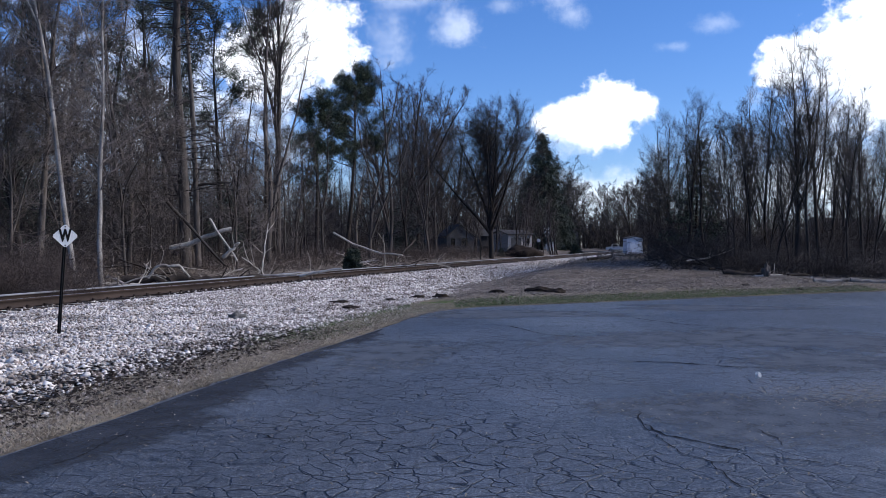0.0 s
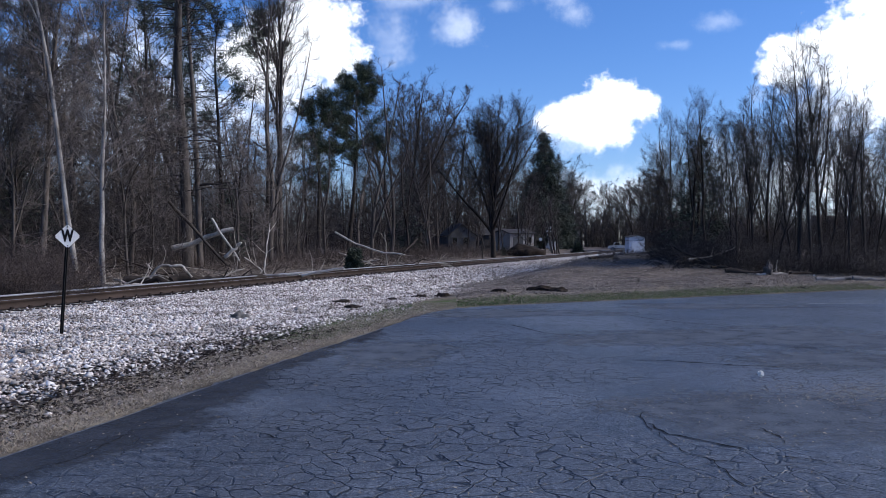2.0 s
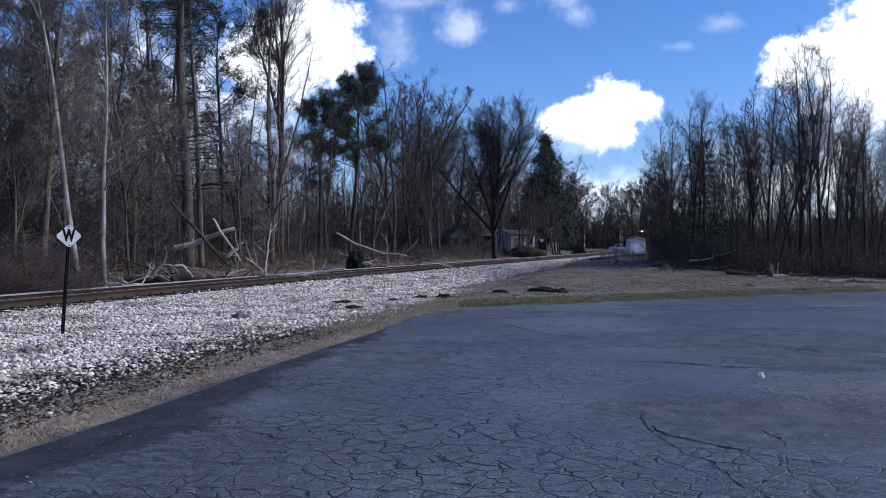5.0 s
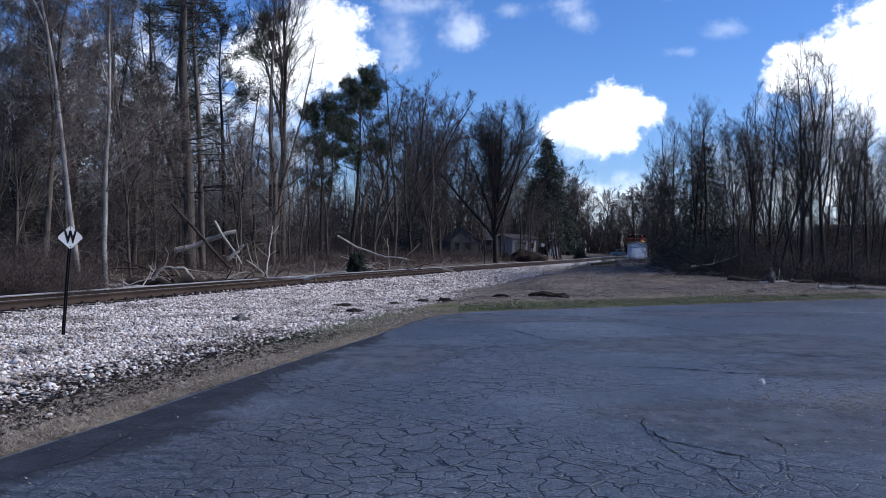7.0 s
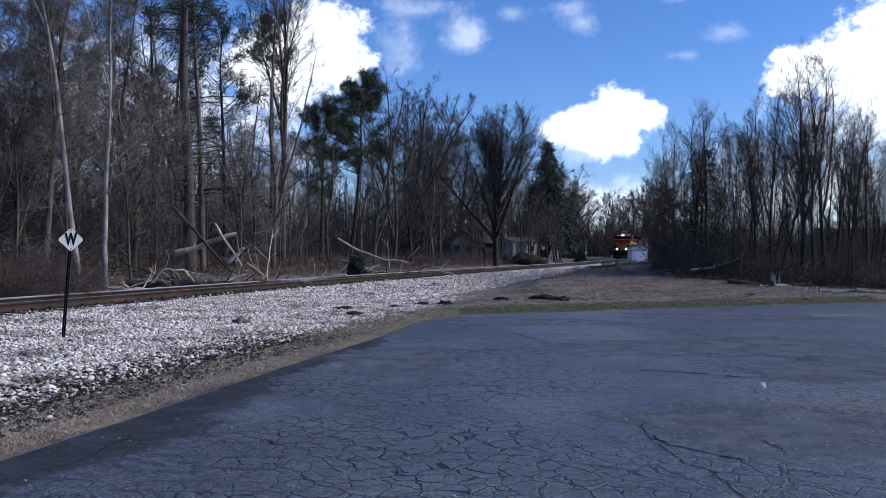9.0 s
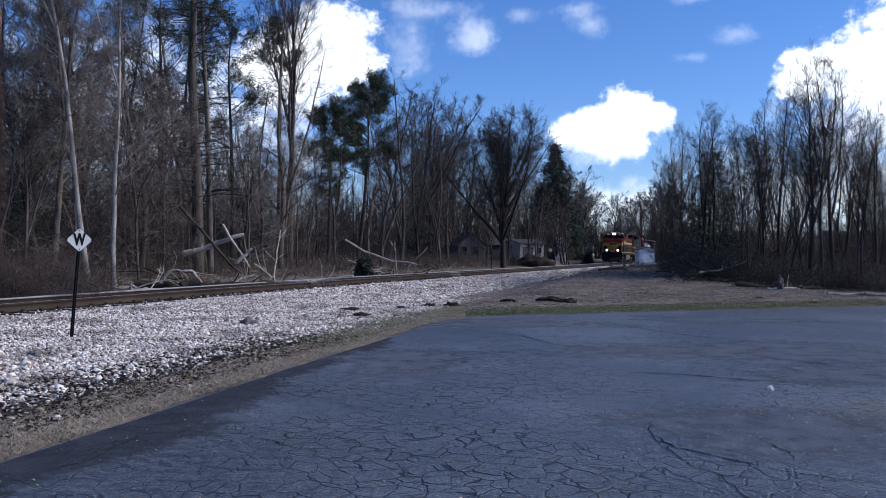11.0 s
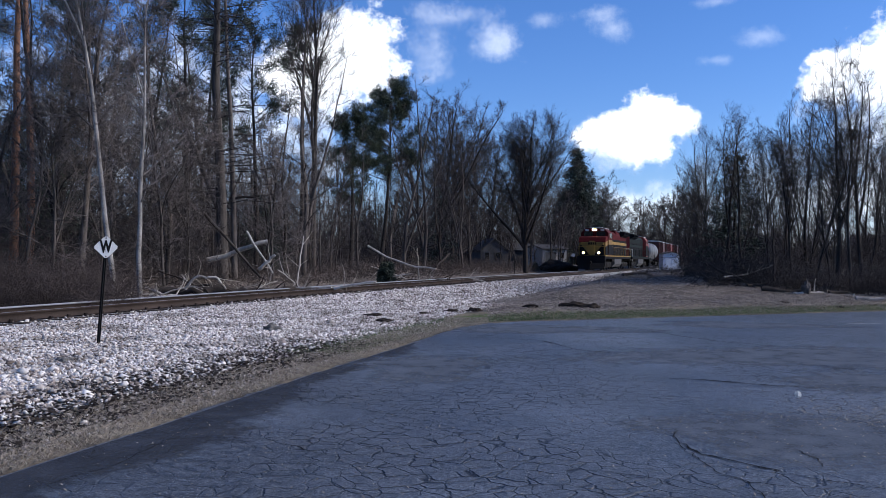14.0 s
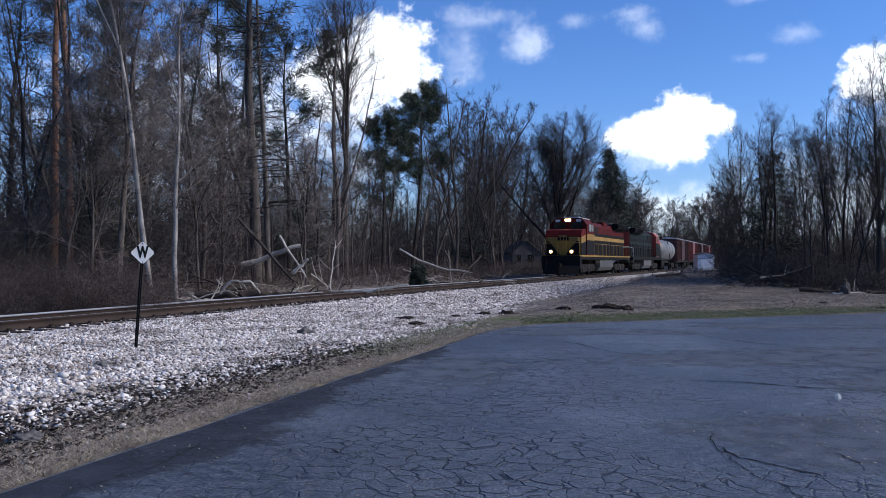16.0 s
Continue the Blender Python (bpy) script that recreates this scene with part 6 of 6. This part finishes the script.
def crossing():
    road = bmesh.new()
    box((64, 6.0, 0.12), (0, 0, 0), 0, road)
    x = float(track_at(146))
    tagged(part("road", road, CONCRETE, m=pose(x, 146, RAIL_TOP_Z - 0.05, 0, 0, -18)), "pale road over the level crossing", "road", kind="structure")
    # crossbuck signal
    p = spot(968, 440, 135)
    p.z = float(ground_z(p.x, p.y))
    sig = tagged(empty("crossing_signal", Matrix.Translation(p)), "white level crossing signal with crossbuck", "crossing signal")
    part("mast", rod((0, 0, -0.2), (0, 0, 4.0), 0.07, sides=10), WHITE, sig)
    for a in (45, -45):
        part("crossbuck_board", box((1.25, 0.03, 0.23), (0, 0, 0), 0.01), WHITE, sig, m=pose(0, -0.1 - 0.02 * (a > 0), 3.4, 0, a, 0))
    arm = part("light_arm", box((1.5, 0.06, 0.08), (0, -0.1, 2.5)), WHITE, sig)
    for s in (-0.65, 0.65):
        part("lamp_hood", rod((s, -0.12, 2.5), (s, -0.3, 2.5), 0.3, sides=16), BLACK, arm)
    part("junction_box", box((0.5, 0.35, 0.8), (0, 0.05, 0.7), 0.03), WHITE, sig)
    p = spot(974, 440, 137)
    p.z = float(ground_z(p.x, p.y))
    cab = tagged(empty("relay_cabinet", Matrix.Translation(p)), "white relay cabinet beside the level crossing", "cabinet")
    body = part("body", box((1.1, 0.8, 1.5), (0, 0, 0.75), 0.03), WHITE, cab)
    part("door", box((0.95, 0.04, 1.3), (0, -0.41, 0.75), 0.01), WHITE, cab)
    part("roof", box((1.25, 0.95, 0.06), (0, 0, 1.53), 0.01), ROOF_GREY, cab)
    p = spot(953, 440, 128)
    p.z = float(ground_z(p.x, p.y))
    s = tagged(empty("round_sign", Matrix.Translation(p)), "pale round sign on a post", "sign")
    part("post", rod((0, 0, -0.2), (0, 0, 1.7), 0.04), GRIME, s)
    part("sign_plate", rod((0, -0.05, 1.7), (0, -0.08, 1.7), 0.28, sides=24), WHITE, s)
    # thin dark post beside the track
    p = spot(850, 447, 63)
    p.z = float(ground_z(p.x, p.y))
    s = tagged(empty("marker_post", Matrix.Translation(p)), "thin dark marker post beside the track", "post")
    part("post", rod((0, 0, -0.2), (0, 0, 1.5), 0.035, sides=8), GRIME, s)
    part("cap", rod((0, 0, 1.5), (0, 0, 1.56), 0.05, sides=8), GRIME, s)


def parked_truck():
    p = spot(1094, 436, 178)
    p.z = float(ground_z(p.x, p.y))
    car = tagged(empty("pickup_truck", Matrix.Translation(p) @ pose(0, 0, 0, 0, 0, 80)), "white pickup truck parked by the road", "pickup truck")
    part("body", prism([(-2.6, 0.45), (-2.6, 1.05), (-0.3, 1.08), (0.1, 1.7), (1.3, 1.72), (1.6, 1.1), (2.6, 1.0), (2.65, 0.45)], "x", -0.92, 0.92), WHITE, car)
    for s in (-1, 1):
        part("side_window", prism([(0.0, 1.15), (0.22, 1.6), (1.2, 1.62), (1.4, 1.15)], "x", s * 0.925 - 0.01, s * 0.925 + 0.01), GLASS_DARK, car)
        for y in (-1.6, 1.65):
            w = part("wheel", rod((s * 0.72, y, 0.36), (s * 0.95, y, 0.36), 0.36, sides=18), BLACK, car)
            part("rim", rod((s * 0.9, y, 0.36), (s * 0.96, y, 0.36), 0.2, sides=14), ROOF_GREY, w)
    part("windscreen", box((1.6, 0.04, 0.6), (0, 1.47, 1.4), 0.0, m=pose(0, 0, 0, 25)), GLASS_DARK, car)


def nest(tree):
    trunk = next(o for o in tree.children if o.name.startswith("trunk"))
    at = [tree.matrix_basis @ v.co for v in trunk.data.vertices]
    p = min(at, key=lambda q: (q - spot(1368, 185, 36)).length)
    rng = np.random.default_rng(5)
    segs = []
    for _ in range(160):
        a = rng.normal(0, 0.13, 3)
        b = a + rng.normal(0, 0.16, 3)
        segs.append((*a, *b, 0.009, 0.006))
    v, f = tubes(segs, 3)
    tagged(part("nest", mesh_of("nest", v, f, [BARK_DARK]), None, m=Matrix.Translation(p)), "dark ragged nest of twigs high in a tree", "nest")


# ---- small cover ----
LEAF = needles("dead_leaves", (0.44, 0.37, 0.3), (0.05, 0.04, 0.032))
STRAW = needles("dry_grass", (0.46, 0.39, 0.29), (0.12, 0.09, 0.065))
GRASS = needles("short_green_grass", (0.13, 0.17, 0.05), (0.03, 0.05, 0.014))


def scatter(name, seed, count, place, mat, label, category, size, up=0.0, width=0.6):
    """Leaves or blades lying on, or growing from, the ground: bent two-faced flakes."""
    rng = np.random.default_rng(seed)
    x, y = place(rng, count)
    keep = lot_distance(x, y) > (0.02 if up else -99)
    x, y = x[keep], y[keep]
    on_lot = lot_distance(x, y) < 0
    z = np.where(on_lot, 0.004, np.where(lot_distance(x, y) < 0.7, np.maximum(ground_z(x, y), 0.0), ground_z(x, y)) + 0.006)
    n = len(x)
    p = np.stack([x, y, z], 1)
    a = rng.uniform(0, 6.28, n)
    w = np.stack([np.cos(a), np.sin(a), np.full(n, up) + rng.uniform(0, 0.35, n)], 1)
    w /= np.linalg.norm(w, axis=1, keepdims=True)
    u = np.stack([-np.sin(a), np.cos(a), rng.uniform(-0.3, 0.3, n)], 1)
    l = size * rng.uniform(0.5, 1.4, (n, 1))
    wd = l * width * 0.5
    k = np.array([[0, 0, 1.0]]) * l * rng.uniform(0.0, 0.3, (n, 1))
    v = np.stack([p - u * wd * 0.5, p + u * wd * 0.5, p + w * l * 0.5 + u * wd + k, p + w * l * 0.5 - u * wd + k, p + w * l], 1).reshape(-1, 3)
    i = np.arange(n) * 5
    tagged(part(name, mesh_of(name, v, [np.stack([i + 3, i + 2, i + 4], 1), np.stack([i, i + 1, i + 2, i + 3], 1)], [mat]), None), label, category, kind="stuff")


def verge(lo, hi, ylo=4, yhi=21):
    def place(rng, n):
        y = ylo + (yhi - ylo) * rng.random(n) ** 1.3
        edge = np.interp(y, [p[1] for p in LOT[:9]], [p[0] for p in LOT[:9]])
        return edge - lo - (hi - lo) * rng.random(n), y
    return place


def far_strip(lo, hi, x0=0.3, x1=26):
    def place(rng, n):
        x = x0 + (x1 - x0) * rng.random(n)
        edge = np.interp(x, [p[0] for p in LOT[8:15]], [p[1] for p in LOT[8:15]])
        return x, edge + lo + (hi - lo) * rng.random(n)
    return place


def cover():
    scatter("dry_grass", 201, 52000, verge(0.0, 1.1), STRAW, "short dry grass along the lot's edge", "grass", 0.045, 0.25, 0.11)
    scatter("dry_grass", 202, 16000, far_strip(0.02, 2.2), STRAW, "short dry grass beyond the lot", "grass", 0.07, 0.25, 0.14)
    scatter("green_grass", 203, 5000, verge(0.3, 1.7, 13, 20), GRASS, "patchy green grass beside the lot", "grass", 0.04, 0.6, 0.14)
    scatter("green_grass", 204, 26000, far_strip(0.15, 2.2, 0.3, 15), GRASS, "patchy green grass beyond the lot", "grass", 0.06, 0.5, 0.14)
    scatter("fallen_leaves", 211, 26000, far_strip(1.6, 7.5), LEAF, "bright curled leaves along the grass", "leaves", 0.06, 0.15)
    scatter("fallen_leaves", 205, 9000, verge(0.2, 2.8), LEAF, "brown fallen leaves and bark on bare dirt", "leaves", 0.04, 0.0)
    scatter("dirt_crumbs", 210, 6000, verge(0.5, 2.3, 5, 15), EARTH, "dark crumbs of earth along the ballast", "earth", 0.05, 0.1, 0.9)
    scatter("fallen_leaves", 206, 42000, far_strip(1.2, 19), LEAF, "pale brown fallen leaves under the wood", "leaves", 0.058, 0.05)
    scatter("fallen_leaves", 207, 20000, lambda r, n: (lambda y, d: (track_at(y) + d / 0.952, y))(12 + 80 * r.random(n) ** 1.3, -(2.6 + 12 * r.random(n))), LEAF, "brown fallen leaves beyond the track", "leaves", 0.1, 0.05)
    scatter("straw_litter", 208, 3600, lambda r, n: (r.normal(5.0, 1.0, n), r.normal(8.3, 0.35, n)), STRAW, "straw and leaf crumbs blown onto the asphalt", "litter", 0.028, 0.0, 0.25)
    scatter("straw_litter", 209, 3200, lambda r, n: (r.uniform(-3, 8, n), 3.2 + 8 * r.random(n) ** 1.5), STRAW, "scattered crumbs of straw on the asphalt", "litter", 0.026, 0.0, 0.35)
    bm = box((0.09, 0.05, 0.07), (0, 0, 0.035), 0.02)
    bmesh.ops.rotate(bm, verts=bm.verts, matrix=Matrix.Rotation(0.5, 3, "Y"))
    tagged(part("paper_scrap", bm, WHITE, m=pose(3.62, 9.3, 0.012, 0, 0, 20)), "crumpled white scrap lying on the asphalt", "litter")
    tagged(part("paper_scrap", box((0.09, 0.07, 0.1), (0, 0, 0.05), 0.03), WHITE, m=pose(*spot(1437, 484, 32.4)[:2], float(ground_z(*spot(1437, 484, 32.4)[:2])))), "white scrap at the foot of the wood", "litter")


def cracks(lot):
    """Wide open cracks and worn paint on the asphalt."""
    pit = plain("open_crack", (0.012, 0.012, 0.013), 0.95)
    rng = np.random.default_rng(77)
    lines = [[(1128, 728), (1136, 748), (1180, 772), (1230, 782), (1300, 796), (1380, 812), (1460, 822), (1568, 836)],
             [(1136, 752), (1170, 778), (1200, 800), (1260, 818), (1330, 826)],
             [(1250, 815), (1300, 850), (1340, 882)], [(1000, 805), (1080, 812), (1130, 826)],
             [(840, 574), (900, 577), (960, 592), (1060, 600)], [(1080, 556), (1140, 566), (1230, 577), (1330, 580)],
             [(1450, 648), (1500, 652), (1535, 658)], [(1480, 668), (1520, 680), (1568, 688)], [(1340, 760), (1372, 775), (1385, 790)],
             [(1090, 640), (1180, 642), (1300, 650), (1420, 655)], [(560, 700), (640, 712), (700, 722)], [(440, 765), (500, 782), (560, 790)],
             [(20, 845), (140, 810), (230, 762), (310, 756), (420, 760)], [(1400, 545), (1480, 548), (1568, 546)]]
    for num, line in enumerate(lines):
        pts = [np.array(((x - 784) / 1429 * 2215 / (y - 433), 2215 / (y - 433))) for x, y in line]
        fine = []
        for a, b in zip(pts, pts[1:]):
            n = max(3, int(np.linalg.norm(b - a) / 0.07))
            fine += [a + (b - a) * k / n + rng.normal(0, 0.013, 2) for k in range(n)]
        fine.append(pts[-1])
        fine = np.array(fine)
        d = np.gradient(fine, axis=0)
        nrm = np.stack([-d[:, 1], d[:, 0]], 1) / (np.linalg.norm(d, axis=1, keepdims=True) + 1e-9)
        wd = np.abs(rng.normal(0.0055, 0.005, (len(fine), 1))) * np.sin(np.linspace(0.3, 3.0, len(fine)))[:, None] * (1.1 if num == 0 else 2.2 if num in (4, 5, 9) else 0.5) + 0.002
        v = np.concatenate([np.c_[fine - nrm * wd, np.full(len(fine), 0.006)], np.c_[fine + nrm * wd, np.full(len(fine), 0.006)]])
        i = np.arange(len(fine) - 1)
        part("crack", mesh_of("crack", v, np.stack([i, i + 1, i + 1 + len(fine), i + len(fine)], 1), [pit]), None, lot)
    # a sealed band along the track side, and smoother patches
    rng2 = np.random.default_rng(78)
    ys = np.arange(1.0, 15.0, 0.25)
    edge = np.interp(ys, [p[1] for p in LOT[:9]], [p[0] for p in LOT[:9]])
    inner = edge + 0.75 + 0.22 * np.sin(ys * 1.1) + 0.12 * np.sin(ys * 2.9 + 1) + rng2.normal(0, 0.03, len(ys))
    inner = edge + (inner - edge) * np.interp(ys, [1, 11, 15], [1.5, 0.8, 0.15])
    cols = [edge + 0.03, edge * 0.6 + inner * 0.4, edge * 0.2 + inner * 0.8, inner + 0.25]
    n = len(ys)
    v = np.concatenate([np.c_[c, ys, np.full(n, 0.002)] for c in cols])
    i = np.concatenate([np.arange(n - 1) + k * n for k in range(3)])
    me = mesh_of("sealed_band", v, np.stack([i, i + n, i + n + 1, i + 1], 1), [SEALED])
    me.attributes.new("coat", "FLOAT", "POINT").data.foreach_set("value", np.repeat([0.95, 0.9, 0.55, 0.0], n).astype(np.float32))
    part("sealed_band", me, None, lot, "dark sealed band along the asphalt's edge")
    # paler patches; those far off also paint sky sheen on the lot
    for px, py, a, b, seed in ((1360, 735, 1.7, 1.3, 0.0), (900, 556, 3.0, 1.4, 2.0), (1330, 600, 4.2, 1.8, 4.0), (690, 625, 1.2, 1.8, 6.0), (1250, 545, 2.8, 1.2, 8.0), (1480, 640, 1.6, 1.2, 3.0)):
        cx, cy = (px - 784) / 1429 * 2215 / (py - 433), 2215 / (py - 433)
        t = np.linspace(0, 2 * np.pi, 48, endpoint=False)
        k = 1 + 0.16 * np.sin(3 * t + seed) + 0.1 * np.sin(5 * t + 2 * seed)
        rings = [np.c_[cx + q * a * k * np.cos(t), cy + q * b * k * np.sin(t), np.full(48, 0.0025)] for q in (0.001, 0.45, 0.8, 1.15)]
        j = np.arange(48)
        f = np.concatenate([np.stack([j + 48 * q, (j + 1) % 48 + 48 * q, (j + 1) % 48 + 48 * (q + 1), j + 48 * (q + 1)], 1) for q in range(3)])
        me = mesh_of("asphalt_patch", np.concatenate(rings), f, [PATCH_SHEEN])
        me.attributes.new("coat", "FLOAT", "POINT").data.foreach_set("value", np.repeat([0.95, 0.85, 0.5, 0.0], 48).astype(np.float32))
        part("asphalt_patch", me, None, lot, "paler smooth asphalt patch, its tone partly painted grazing sheen")
    part("painted_line", box((1.9, 0.1, 0.006), (0, 0, 0.003)), worn("worn_white_line", (0.5, 0.5, 0.5), (0.1, 0.1, 0.1), 0.8, scale=4, fine=30), lot, "worn white parking line", m=pose(10.2, 20.6, 0, 0, 0, 2))


ground_sheet()
lot = parking_lot()
ballast()
nest_tree = woods()
single_trees()
far_woods()
sky_clouds = clouds()
freight_train()
whistle_post()
deadfall()
sticks()
lumps()
buildings()
crossing()
parked_truck()
nest(nest_tree)
cover()
cracks(lot)
rails()
motions()
